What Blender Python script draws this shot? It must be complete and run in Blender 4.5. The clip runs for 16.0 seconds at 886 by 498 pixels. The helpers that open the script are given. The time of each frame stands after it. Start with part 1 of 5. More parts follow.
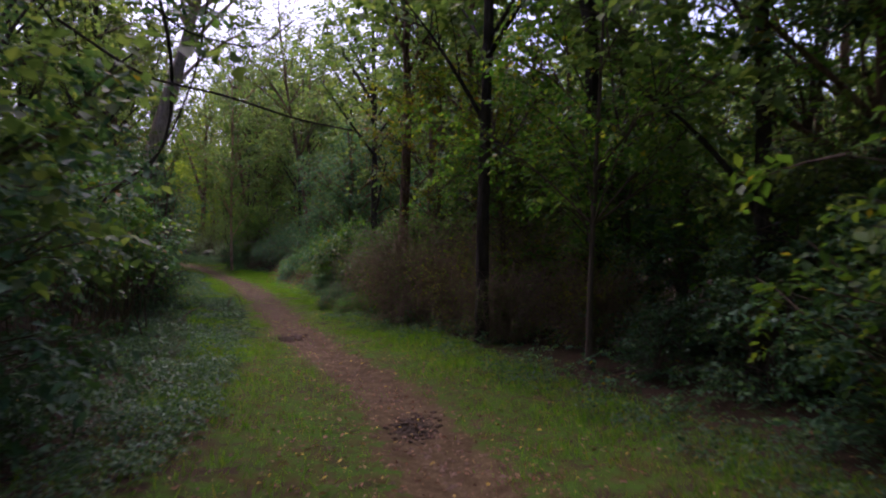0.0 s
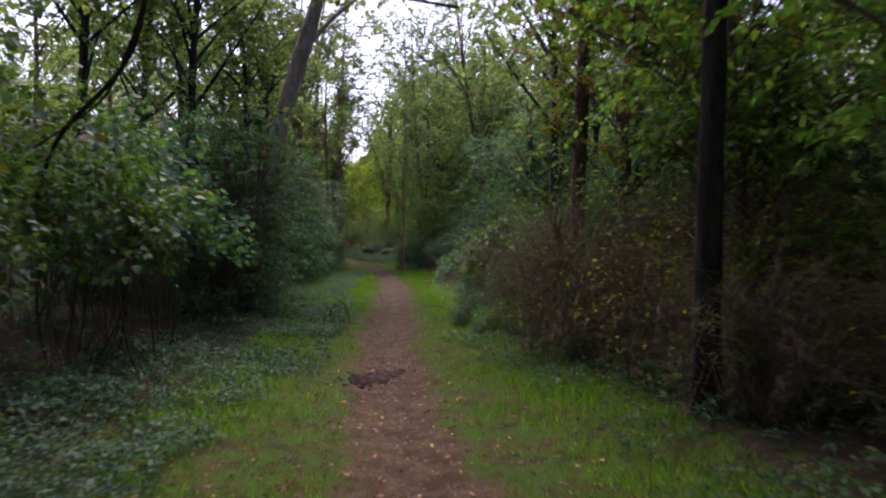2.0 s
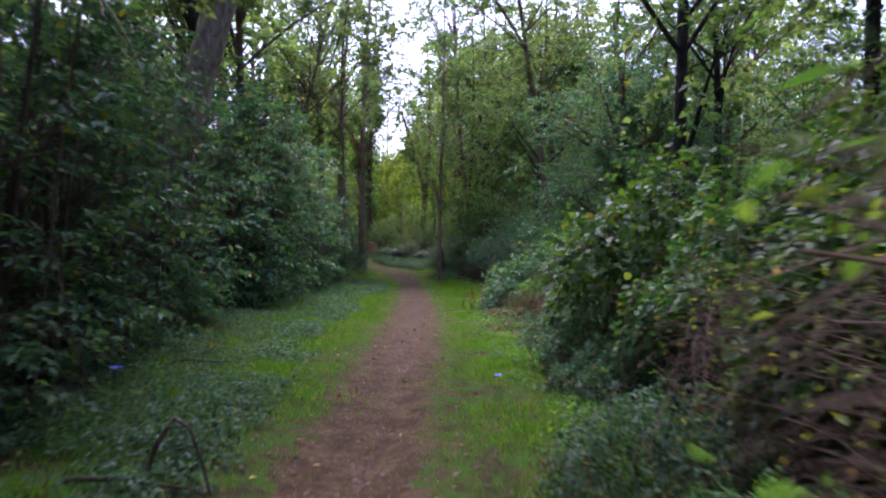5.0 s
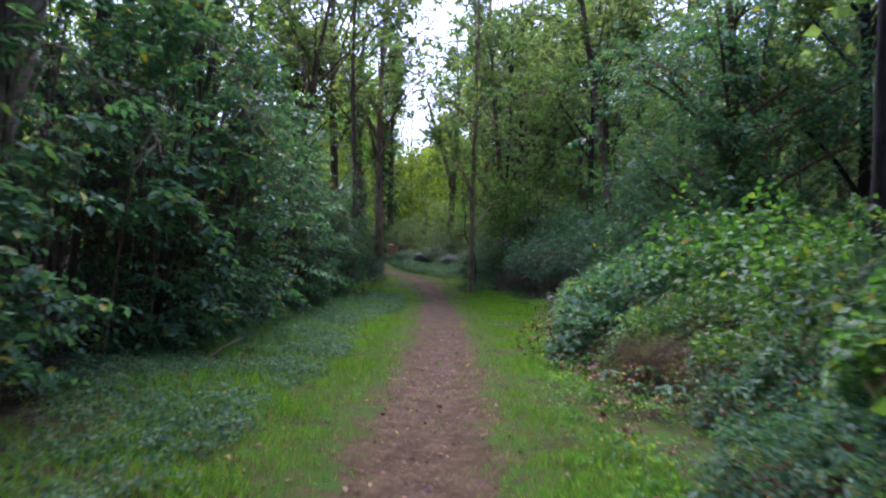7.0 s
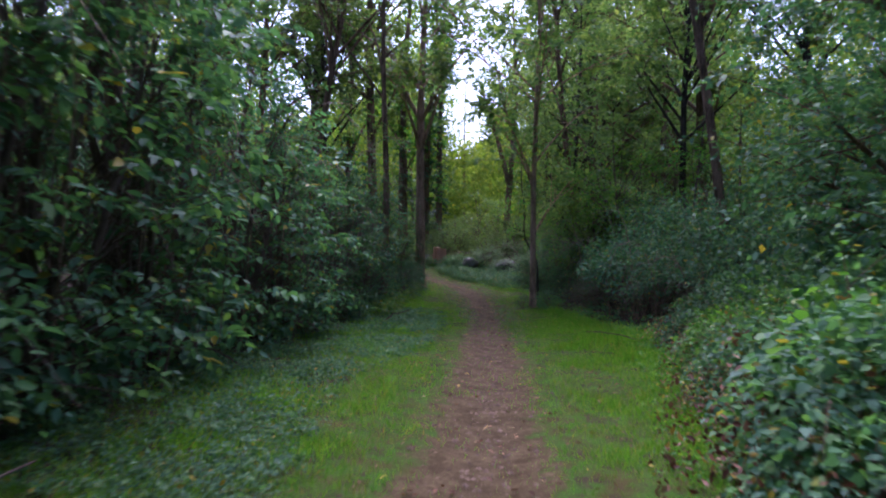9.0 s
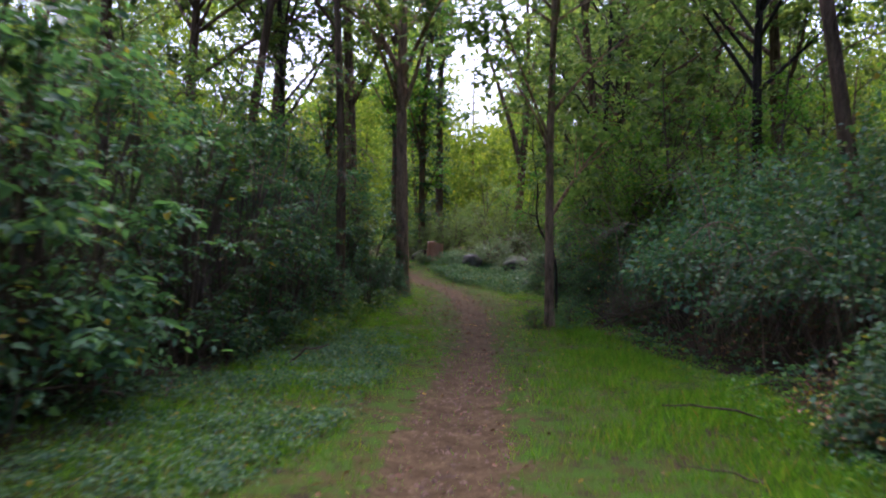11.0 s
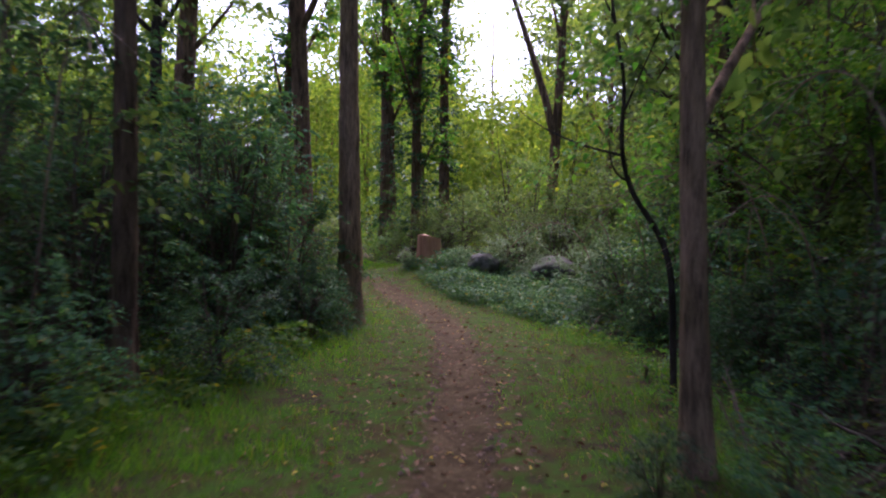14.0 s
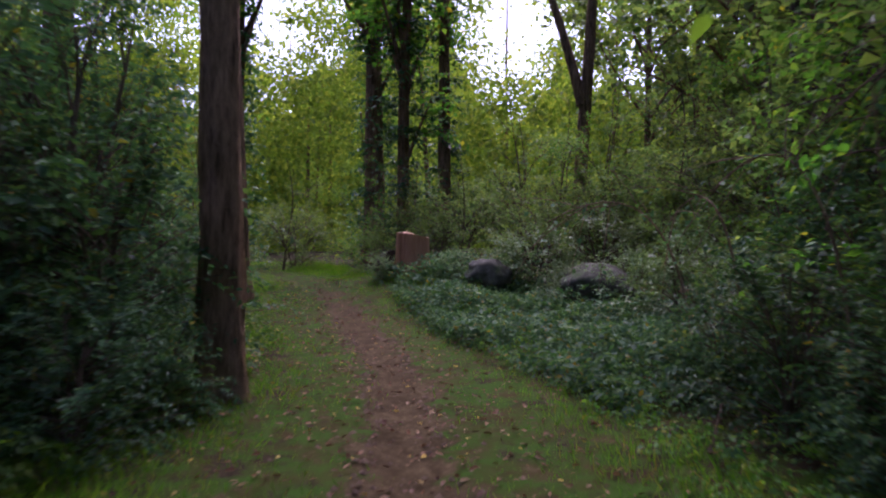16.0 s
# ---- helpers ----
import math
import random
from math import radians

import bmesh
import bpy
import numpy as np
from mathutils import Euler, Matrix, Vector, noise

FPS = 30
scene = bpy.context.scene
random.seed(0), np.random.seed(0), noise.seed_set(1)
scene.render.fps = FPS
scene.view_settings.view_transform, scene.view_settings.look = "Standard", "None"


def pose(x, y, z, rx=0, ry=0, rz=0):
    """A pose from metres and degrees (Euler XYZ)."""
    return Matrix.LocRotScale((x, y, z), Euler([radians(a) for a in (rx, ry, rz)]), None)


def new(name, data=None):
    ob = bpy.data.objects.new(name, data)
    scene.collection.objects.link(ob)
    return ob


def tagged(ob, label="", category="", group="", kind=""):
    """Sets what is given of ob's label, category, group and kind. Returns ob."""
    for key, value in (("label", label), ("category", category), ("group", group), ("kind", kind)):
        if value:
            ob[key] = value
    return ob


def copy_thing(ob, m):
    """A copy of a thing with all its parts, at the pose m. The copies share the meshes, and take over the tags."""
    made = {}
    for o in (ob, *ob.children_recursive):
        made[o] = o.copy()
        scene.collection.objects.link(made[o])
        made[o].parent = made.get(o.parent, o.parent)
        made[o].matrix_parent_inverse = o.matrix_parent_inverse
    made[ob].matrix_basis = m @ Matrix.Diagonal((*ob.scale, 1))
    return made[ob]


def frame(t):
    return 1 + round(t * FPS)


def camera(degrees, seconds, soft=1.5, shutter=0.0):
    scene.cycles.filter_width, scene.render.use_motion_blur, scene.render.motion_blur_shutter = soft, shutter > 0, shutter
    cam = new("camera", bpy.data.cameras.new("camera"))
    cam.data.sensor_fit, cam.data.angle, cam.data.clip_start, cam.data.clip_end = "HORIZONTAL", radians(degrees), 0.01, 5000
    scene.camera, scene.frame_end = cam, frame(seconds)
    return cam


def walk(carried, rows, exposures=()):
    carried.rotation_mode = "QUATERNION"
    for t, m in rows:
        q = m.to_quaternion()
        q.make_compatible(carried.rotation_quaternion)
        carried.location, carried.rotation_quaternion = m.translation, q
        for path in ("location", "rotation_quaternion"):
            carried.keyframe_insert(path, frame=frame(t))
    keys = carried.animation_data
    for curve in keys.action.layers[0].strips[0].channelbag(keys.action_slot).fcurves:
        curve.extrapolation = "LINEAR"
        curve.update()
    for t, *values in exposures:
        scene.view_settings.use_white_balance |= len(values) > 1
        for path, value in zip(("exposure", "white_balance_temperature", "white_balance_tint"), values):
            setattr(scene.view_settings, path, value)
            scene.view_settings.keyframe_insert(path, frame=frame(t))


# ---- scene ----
cam = camera(61.7, 16.0, 2.1, 0.5)
METRES, EYE, TILT, LEAN, TURN = 43.0, 1.5, 0.0, 0.0, 0.0
ROWS = [
    (0.0, 0.0, 0.0, 0.0, 0.0, 0.0, 0.0),
    (0.5, 0.0039, 0.0318, -0.0016, 1.75, 0.29, -0.16),
    (1.0, 0.0062, 0.0614, -0.0023, 4.35, 0.32, -0.2),
    (1.5, 0.0056, 0.0978, -0.0038, 10.76, 0.19, -0.27),
    (2.0, 0.0039, 0.1284, -0.0049, 15.51, 0.16, -0.42),
    (2.5, -0.0006, 0.1611, -0.0055, 16.8, 0.23, -0.65),
    (3.0, -0.0076, 0.1935, -0.0052, 17.2, 0.2, -0.59),
    (3.5, -0.017, 0.2264, -0.0051, 17.98, 0.21, -0.79),
    (4.0, -0.0285, 0.257, -0.0043, 18.49, 0.25, -0.91),
    (6.5, -0.0858, 0.4039, -0.0038, 19.9, 0.56, -1.49),
    (7.0, -0.0963, 0.4313, -0.0028, 20.89, 0.57, -1.44),
    (7.5, -0.1063, 0.4572, -0.0015, 21.57, 0.59, -1.4),
    (8.0, -0.1158, 0.4837, -0.0008, 22.91, 0.61, -1.31),
    (8.5, -0.1251, 0.5111, -0.0002, 24.69, 0.6, -1.29),
    (9.0, -0.135, 0.5384, -0.0004, 25.29, 0.63, -1.35),
    (11.5, -0.1874, 0.6945, -0.0012, 26.95, 0.46, -1.04),
    (12.0, -0.1998, 0.7249, -0.0014, 27.23, 0.53, -1.01),
    (12.5, -0.2125, 0.7549, -0.0022, 27.49, 0.5, -1.02),
    (13.0, -0.225, 0.7837, -0.0024, 27.83, 0.53, -1.02),
    (13.5, -0.2376, 0.8126, -0.0023, 28.14, 0.54, -1.07),
    (14.0, -0.2502, 0.8412, -0.0021, 28.48, 0.58, -0.97),
    (14.5, -0.2618, 0.8685, -0.0018, 28.8, 0.66, -0.96),
    (15.0, -0.2732, 0.8948, -0.0014, 29.1, 0.67, -0.98),
    (15.5, -0.2846, 0.92, -0.0011, 29.41, 0.73, -0.9),
    (16.0, -0.2952, 0.9446, -0.0006, 29.74, 0.78, -0.84),
]
EXPOSURES = [(0.0, 1.05, 5850, 47), (1.0, 1.15, 5850, 45), (2.5, 1.45, 5700, 44), (4.0, 1.65, 5500, 46), (6.5, 1.9, 5050, 40), (9.0, 1.7, 5100, 37), (11.5, 2.0, 5600, 37), (12.5, 2.2, 5600, 40), (14.0, 2.0, 5600, 44), (16.0, 1.5, 5500, 47)]
walk(cam, [(t, pose(0, 0, EYE, TILT, LEAN, TURN) @ pose(METRES * x, METRES * y, METRES * z, 90 + pitch, roll, yaw)) for t, x, y, z, yaw, pitch, roll in ROWS], EXPOSURES)

# ---- world and sun: a bright overcast sky ----
SUN_ELEVATION, SUN_AZIMUTH = 58.0, -28.0
world = bpy.data.worlds.new("sky")
scene.world = world
world.use_nodes = True
wn = world.node_tree.nodes
sky = wn.new("ShaderNodeTexSky")
sky.sky_type, sky.sun_disc = "NISHITA", False
sky.sun_elevation, sky.sun_rotation = radians(SUN_ELEVATION), radians(SUN_AZIMUTH)
sky.air_density, sky.dust_density, sky.ozone_density = 1.0, 4.0, 1.0
wn["Background"].inputs["Strength"].default_value = 0.14
world.node_tree.links.new(sky.outputs["Color"], wn["Background"].inputs["Color"])
sun = new("sun", bpy.data.lights.new("sun", "SUN"))
sun.data.energy, sun.data.angle, sun.data.color = 1.5, radians(40), (1.0, 0.95, 0.86)
sun.matrix_world = pose(0, 0, 40, 90 - SUN_ELEVATION, 0, 180 - SUN_AZIMUTH)


# ---- materials ----
def material(name):
    mat = bpy.data.materials.new(name)
    mat.use_nodes = True
    nt = mat.node_tree
    return mat, nt, nt.nodes, nt.links.new, nt.nodes["Principled BSDF"]


def ramp(nodes, stops):
    r = nodes.new("ShaderNodeValToRGB")
    while len(r.color_ramp.elements) < len(stops):
        r.color_ramp.elements.new(0.5)
    for e, (p, c) in zip(r.color_ramp.elements, stops):
        e.position, e.color = p, (*c, 1)
    return r


def noise_node(nodes, link, scale, detail=4, coord="Object", rough=0.6, stretch=None):
    tc = nodes.new("ShaderNodeTexCoord")
    n = nodes.new("ShaderNodeTexNoise")
    n.inputs["Scale"].default_value, n.inputs["Detail"].default_value, n.inputs["Roughness"].default_value = scale, detail, rough
    if stretch:
        mp = nodes.new("ShaderNodeMapping")
        mp.inputs["Scale"].default_value = stretch
        link(tc.outputs[coord], mp.inputs[0])
        link(mp.outputs[0], n.inputs["Vector"])
    else:
        link(tc.outputs[coord], n.inputs["Vector"])
    return n


def leaf_material(name, stops, trans=0.4, gloss=0.42, glow=(1.6, 1.6, 0.5), shine=0.12):
    """Leaves: colour varies leaf by leaf and plant by plant; light shines through."""
    mat, nt, nodes, link, bsdf = material(name)
    geo, info = nodes.new("ShaderNodeNewGeometry"), nodes.new("ShaderNodeObjectInfo")
    r = ramp(nodes, stops)
    link(geo.outputs["Random Per Island"], r.inputs[0])
    hsv = nodes.new("ShaderNodeHueSaturation")
    spread = nodes.new("ShaderNodeMapRange")
    spread.inputs["To Min"].default_value, spread.inputs["To Max"].default_value = 0.75, 1.3
    link(info.outputs["Random"], spread.inputs["Value"])
    link(spread.outputs[0], hsv.inputs["Value"])
    turn = nodes.new("ShaderNodeMapRange")
    turn.inputs["To Min"].default_value, turn.inputs["To Max"].default_value = 0.485, 0.51
    link(info.outputs["Random"], turn.inputs["Value"])
    link(turn.outputs[0], hsv.inputs["Hue"])
    link(r.outputs[0], hsv.inputs["Color"])
    n = noise_node(nodes, link, 40, 3)
    mix = nodes.new("ShaderNodeMix")
    mix.data_type, mix.blend_type = "RGBA", "MULTIPLY"
    mix.inputs[0].default_value = 0.35
    link(hsv.outputs[0], mix.inputs[6])
    link(n.outputs["Fac"], mix.inputs[7])
    link(mix.outputs[2], bsdf.inputs["Base Color"])
    bsdf.inputs["Roughness"].default_value = gloss
    bsdf.inputs["Specular IOR Level"].default_value = shine
    tr = nodes.new("ShaderNodeBsdfTranslucent")
    tint = nodes.new("ShaderNodeMix")
    tint.data_type, tint.blend_type = "RGBA", "MULTIPLY"
    tint.inputs[0].default_value = 1
    tint.inputs[7].default_value = (*glow, 1)
    link(hsv.outputs[0], tint.inputs[6])
    link(tint.outputs[2], tr.inputs["Color"])
    ms = nodes.new("ShaderNodeMixShader")
    ms.inputs[0].default_value = trans
    link(bsdf.outputs[0], ms.inputs[1])
    link(tr.outputs[0], ms.inputs[2])
    link(ms.outputs[0], nodes["Material Output"].inputs["Surface"])
    return mat


def bark_material(name, dark, light, scale=14, bump=0.6):
    mat, nt, nodes, link, bsdf = material(name)
    a = noise_node(nodes, link, scale, 8, stretch=(1, 1, 0.16), rough=0.8)
    b = noise_node(nodes, link, 1.7, 3)
    r = ramp(nodes, [(0.35, dark), (0.62, light)])
    link(a.outputs["Fac"], r.inputs[0])
    r2 = ramp(nodes, [(0.35, (0.55, 0.58, 0.5)), (0.65, (1, 1, 1))])
    link(b.outputs["Fac"], r2.inputs[0])
    mix = nodes.new("ShaderNodeMix")
    mix.data_type, mix.blend_type = "RGBA", "MULTIPLY"
    mix.inputs[0].default_value = 1
    link(r.outputs[0], mix.inputs[6])
    link(r2.outputs[0], mix.inputs[7])
    link(mix.outputs[2], bsdf.inputs["Base Color"])
    bsdf.inputs["Roughness"].default_value = 0.9
    bsdf.inputs["Specular IOR Level"].default_value = 0.12
    bp = nodes.new("ShaderNodeBump")
    bp.inputs["Strength"].default_value, bp.inputs["Distance"].default_value = bump, 0.05
    link(a.outputs["Fac"], bp.inputs["Height"])
    link(bp.outputs[0], bsdf.inputs["Normal"])
    return mat


# hedge leaves: extra blue in the colour stands for the sky's sheen
LEAF_HEDGE = leaf_material("leaf_hedge", [(0.0, (0.042, 0.095, 0.056)), (0.5, (0.062, 0.145, 0.075)), (0.85, (0.098, 0.195, 0.06)), (0.97, (0.1, 0.19, 0.055)), (0.985, (0.25, 0.2, 0.02))], 0.32, 0.55, (1.5, 1.6, 0.7), shine=0.11)
LEAF_BRIGHT = leaf_material("leaf_bright", [(0.0, (0.04, 0.115, 0.025)), (0.6, (0.07, 0.175, 0.03)), (0.95, (0.14, 0.22, 0.03)), (1.0, (0.3, 0.26, 0.02))], 0.52, 0.48)
# crown leaves: greyed in the colour to suggest haze among the trees behind
LEAF_CANOPY = leaf_material("leaf_canopy", [(0.0, (0.058, 0.105, 0.04)), (0.6, (0.098, 0.158, 0.05)), (1.0, (0.17, 0.215, 0.062))], 0.52, 0.5, (1.5, 1.55, 0.65))
# far leaves: colour raised and yellowed to stand for light from behind
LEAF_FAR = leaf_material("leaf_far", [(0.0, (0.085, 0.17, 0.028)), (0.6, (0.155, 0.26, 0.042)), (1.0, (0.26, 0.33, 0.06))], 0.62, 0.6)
LEAF_YELLOW = leaf_material("leaf_yellow", [(0.0, (0.07, 0.14, 0.012)), (0.5, (0.15, 0.21, 0.014)), (0.85, (0.26, 0.25, 0.018)), (1.0, (0.2, 0.1, 0.03))], 0.45, 0.5)
LEAF_IVY = leaf_material("leaf_ivy", [(0.0, (0.028, 0.07, 0.038)), (0.7, (0.045, 0.11, 0.05)), (1.0, (0.08, 0.15, 0.045))], 0.24, 0.5, shine=0.13)
LEAF_VINE = leaf_material("leaf_vine", [(0.0, (0.032, 0.085, 0.022)), (0.55, (0.06, 0.15, 0.028)), (0.88, (0.1, 0.215, 0.034)), (0.97, (0.16, 0.2, 0.03)), (1.0, (0.19, 0.1, 0.04))], 0.36, 0.5, (1.6, 1.6, 0.5), shine=0.13)
LEAF_SHRUB_PALE = leaf_material("leaf_pale", [(0.0, (0.08, 0.15, 0.065)), (1.0, (0.19, 0.27, 0.13))], 0.25, 0.4)
LEAF_GRASS = leaf_material("grass_blade", [(0.0, (0.05, 0.135, 0.014)), (0.55, (0.088, 0.225, 0.017)), (0.9, (0.15, 0.265, 0.022)), (1.0, (0.25, 0.19, 0.06))], 0.42, 0.7, shine=0.03)
LEAF_DRY = leaf_material("leaf_dry", [(0.0, (0.08, 0.035, 0.018)), (0.5, (0.16, 0.075, 0.032)), (0.8, (0.28, 0.15, 0.07)), (0.9, (0.3, 0.2, 0.11)), (0.95, (0.42, 0.3, 0.03)), (1.0, (0.5, 0.38, 0.04))], 0.1, 0.6, (1.2, 1.1, 0.9), 0.15)
BARK = bark_material("bark_grey_brown", (0.028, 0.017, 0.01), (0.25, 0.152, 0.09), 14, 0.8)
BARK_PALE = bark_material("bark_pale", (0.06, 0.036, 0.022), (0.5, 0.3, 0.18), 18, 0.9)
BARK_GREY = bark_material("bark_pale_grey", (0.16, 0.115, 0.085), (0.6, 0.44, 0.34), 18)
BARK_DARK = bark_material("bark_dark", (0.014, 0.011, 0.01), (0.085, 0.064, 0.052))
TWIG = bark_material("twig_brown", (0.05, 0.035, 0.025), (0.16, 0.115, 0.085), 30, 0.2)
TWIG_DEAD = bark_material("twig_dead", (0.09, 0.055, 0.038), (0.34, 0.235, 0.165), 30, 0.2)


# ---- mesh tools ----
def np_mesh(name, verts, tris, mats, index=None, smooth=False):
    me = bpy.data.meshes.new(name)
    verts, tris = np.asarray(verts, np.float32), np.asarray(tris, np.int32)
    me.vertices.add(len(verts))
    me.vertices.foreach_set("co", verts.ravel())
    me.loops.add(3 * len(tris))
    me.loops.foreach_set("vertex_index", tris.ravel())
    me.polygons.add(len(tris))
    me.polygons.foreach_set("loop_start", np.arange(0, 3 * len(tris), 3, dtype=np.int32))
    for m in mats if isinstance(mats, (list, tuple)) else [mats]:
        me.materials.append(m)
    if index is not None:
        me.polygons.foreach_set("material_index", np.asarray(index, np.int32))
    if smooth:
        me.polygons.foreach_set("use_smooth", np.ones(len(tris), bool))
    me.update(calc_edges=True)
    return me


def part(name, me, parent, label=""):
    ob = new(name, me)
    ob.parent = parent
    return tagged(ob, label)


def join(chunks):
    """Several (verts, tris) as one."""
    vs, ts, n = [], [], 0
    for v, t in chunks:
        vs.append(v)
        ts.append(t + n)
        n += len(v)
    return np.concatenate(vs), np.concatenate(ts)


def unit(a):
    return a / np.maximum(np.linalg.norm(a, axis=-1, keepdims=True), 1e-9)


LEAF6 = (np.array([(0, 0, 0), (0.3, 0.24, 0.05), (0.65, 0.19, 0.03), (1, 0, -0.1), (0.65, -0.19, 0.03), (0.3, -0.24, 0.05)]), np.array([(0, 3, 1), (1, 3, 2), (0, 5, 3), (5, 4, 3)]))
LEAF4 = (np.array([(0, 0, 0), (0.45, 0.28, 0.05), (1, 0, -0.08), (0.45, -0.28, 0.05)]), np.array([(0, 2, 1), (0, 3, 2)]))
LEAF_HEART = (np.array([(0, 0, 0), (0.08, 0.33, 0.02), (0.45, 0.4, 0.07), (1, 0, -0.12), (0.45, -0.4, 0.07), (0.08, -0.33, 0.02)]), np.array([(0, 2, 1), (0, 3, 2), (0, 4, 3), (0, 5, 4)]))
LEAF_BROAD = (np.array([(0, 0, 0), (0.42, 0.38, 0.06), (1, 0, -0.1), (0.42, -0.38, 0.06)]), np.array([(0, 2, 1), (0, 3, 2)]))
BLADE = (np.array([(0, 0.04, 0), (1, 0, 0), (0, -0.04, 0)]), np.array([(0, 1, 2)]))


def leaves(pos, way, up, size, shape):
    """One small folded leaf at each place: way is along its rib, up its upper side."""
    pts, tri = shape
    way = unit(way)
    side = unit(np.cross(up, way))
    nrm = np.cross(way, side)
    size = np.asarray(size)[:, None, None]
    v = pos[:, None] + size * (pts[None, :, 0:1] * way[:, None] + pts[None, :, 1:2] * side[:, None] + pts[None, :, 2:3] * nrm[:, None])
    t = tri[None] + (np.arange(len(pos)) * len(pts))[:, None, None]
    return v.reshape(-1, 3), t.reshape(-1, 3)


def tubes(paths, radii, sides=4):
    """n bent rods: paths (n, m, 3), radii (n, m)."""
    n, m, _ = paths.shape
    tan = unit(np.gradient(paths, axis=1))
    ref = np.where(np.abs(tan[..., 2:3]) > 0.8, np.array([1.0, 0, 0]), np.array([0, 0, 1.0]))
    u = unit(np.cross(tan, ref))
    w = np.cross(tan, u)
    a = np.linspace(0, 2 * np.pi, sides, endpoint=False)
    ring = np.cos(a)[None, None, :, None] * u[:, :, None] + np.sin(a)[None, None, :, None] * w[:, :, None]
    v = paths[:, :, None] + radii[:, :, None, None] * ring
    i, j = np.meshgrid(np.arange(m - 1), np.arange(sides), indexing="ij")
    k = (j + 1) % sides
    q = np.stack([i * sides + j, i * sides + k, (i + 1) * sides + k, (i + 1) * sides + j], -1).reshape(-1, 4)
    t = np.concatenate([q[:, [0, 1, 2]], q[:, [0, 2, 3]]])
    t = t[None] + (np.arange(n) * m * sides)[:, None, None]
    return v.reshape(-1, 3), t.reshape(-1, 3)


def bezier(a, b, c, m):
    s = np.linspace(0, 1, m)[None, :, None]
    return (1 - s) ** 2 * a[:, None] + 2 * s * (1 - s) * b[:, None] + s ** 2 * c[:, None]


def on_bezier(a, b, c, s):
    s = s[:, None]
    p = (1 - s) ** 2 * a + 2 * s * (1 - s) * b + s ** 2 * c
    d = 2 * (1 - s) * (b - a) + 2 * s * (c - b)
    return p, unit(d)


def rough_trunk(path, radii, rng, sides=14, flare=0.5, lump=0.07):
    """A trunk of many rings, with a flared foot and uneven girth."""
    n = len(path)
    s = np.linspace(0, 1, n)
    r = radii * (1 + flare * np.exp(-(path[:, 2] + 0.15) * 2.6))
    v, t = tubes(path[None], r[None], sides)
    c = np.repeat(path, sides, 0)
    a = np.tile(np.arange(sides), n)
    z = np.repeat(np.arange(n), sides)
    ph = rng.uniform(0, 6, 4)
    k = 1 + lump * (np.sin(a * 2 * np.pi / sides * 3 + ph[0] + z * 0.15) * 0.6 + np.sin(a * 2 * np.pi / sides * 5 + ph[1] - z * 0.23) * 0.5) + rng.normal(0, lump * 0.35, len(v))
    furrow = rng.normal(0, 1, (n + 4, sides))
    furrow = (furrow[:-4] + 2 * furrow[1:-3] + 3 * furrow[2:-2] + 2 * furrow[3:-1] + furrow[4:]) / 4.4
    k += lump * 0.55 * furrow.ravel()
    k += np.exp(-z * 0.7) * 0.25 * np.sin(a * 2 * np.pi / sides * 4 + ph[2])
    return c + (v - c) * k[:, None], t


def sprays(p0, way, length, count, size, rng, droop=0.35, shape=LEAF4, twig=True, jitter=0.35):
    """Twigs with leaves set alternately along them. Returns (leaf chunk, twig chunk)."""
    n = len(p0)
    s = np.linspace(0.12, 1.0, count)[None, :] + rng.uniform(-0.04, 0.04, (n, count))
    length = np.asarray(length)[:, None]
    sag = np.array([0, 0, -1.0]) * droop
    along = (s * length)[..., None]
    p = p0[:, None] + along * way[:, None] + along * s[..., None] * sag
    tan = unit(way[:, None] + 2 * s[..., None] * sag)
    side = unit(np.cross(tan, np.array([0, 0, 1.0]) + rng.normal(0, 0.25, (n, 1, 3))))
    sign = np.where(np.arange(count) % 2, 1.0, -1.0)[None, :, None]
    d = unit(side * sign + tan * 0.55 + rng.normal(0, jitter, (n, count, 3)) + np.array([0, 0, -0.22]))
    up = np.array([0, 0, 1.0]) + rng.normal(0, 0.45, (n, count, 3))
    sz = size * rng.uniform(0.6, 1.25, (n, count)) * (1.05 - 0.35 * s)
    leaf = leaves(p.reshape(-1, 3), d.reshape(-1, 3), up.reshape(-1, 3), sz.ravel(), shape)
    if not twig:
        return leaf, None
    m = np.linspace(0, 0.9, 2)[None, :, None]
    al = m * length[..., None]
    path = p0[:, None] + al * way[:, None] + al * m * sag
    return leaf, tubes(path, np.tile(np.array([0.004, 0.0018]), (n, 1)), 3)


def crown_points(n, rng, centre, radius, hollow=0.55):
    d = unit(rng.normal(0, 1, (n, 3)))
    lobes = 1 + 0.22 * np.sin(d[:, 0] * 4.1 + radius[0] * 7) * np.cos(d[:, 1] * 3.7 + radius[2] * 5) + 0.16 * np.sin(d[:, 2] * 6 + d[:, 0] * 5)
    return np.array(centre) + d * np.array(radius) * (rng.uniform(hollow ** 2, 1, n) ** 0.5 * lobes)[:, None]


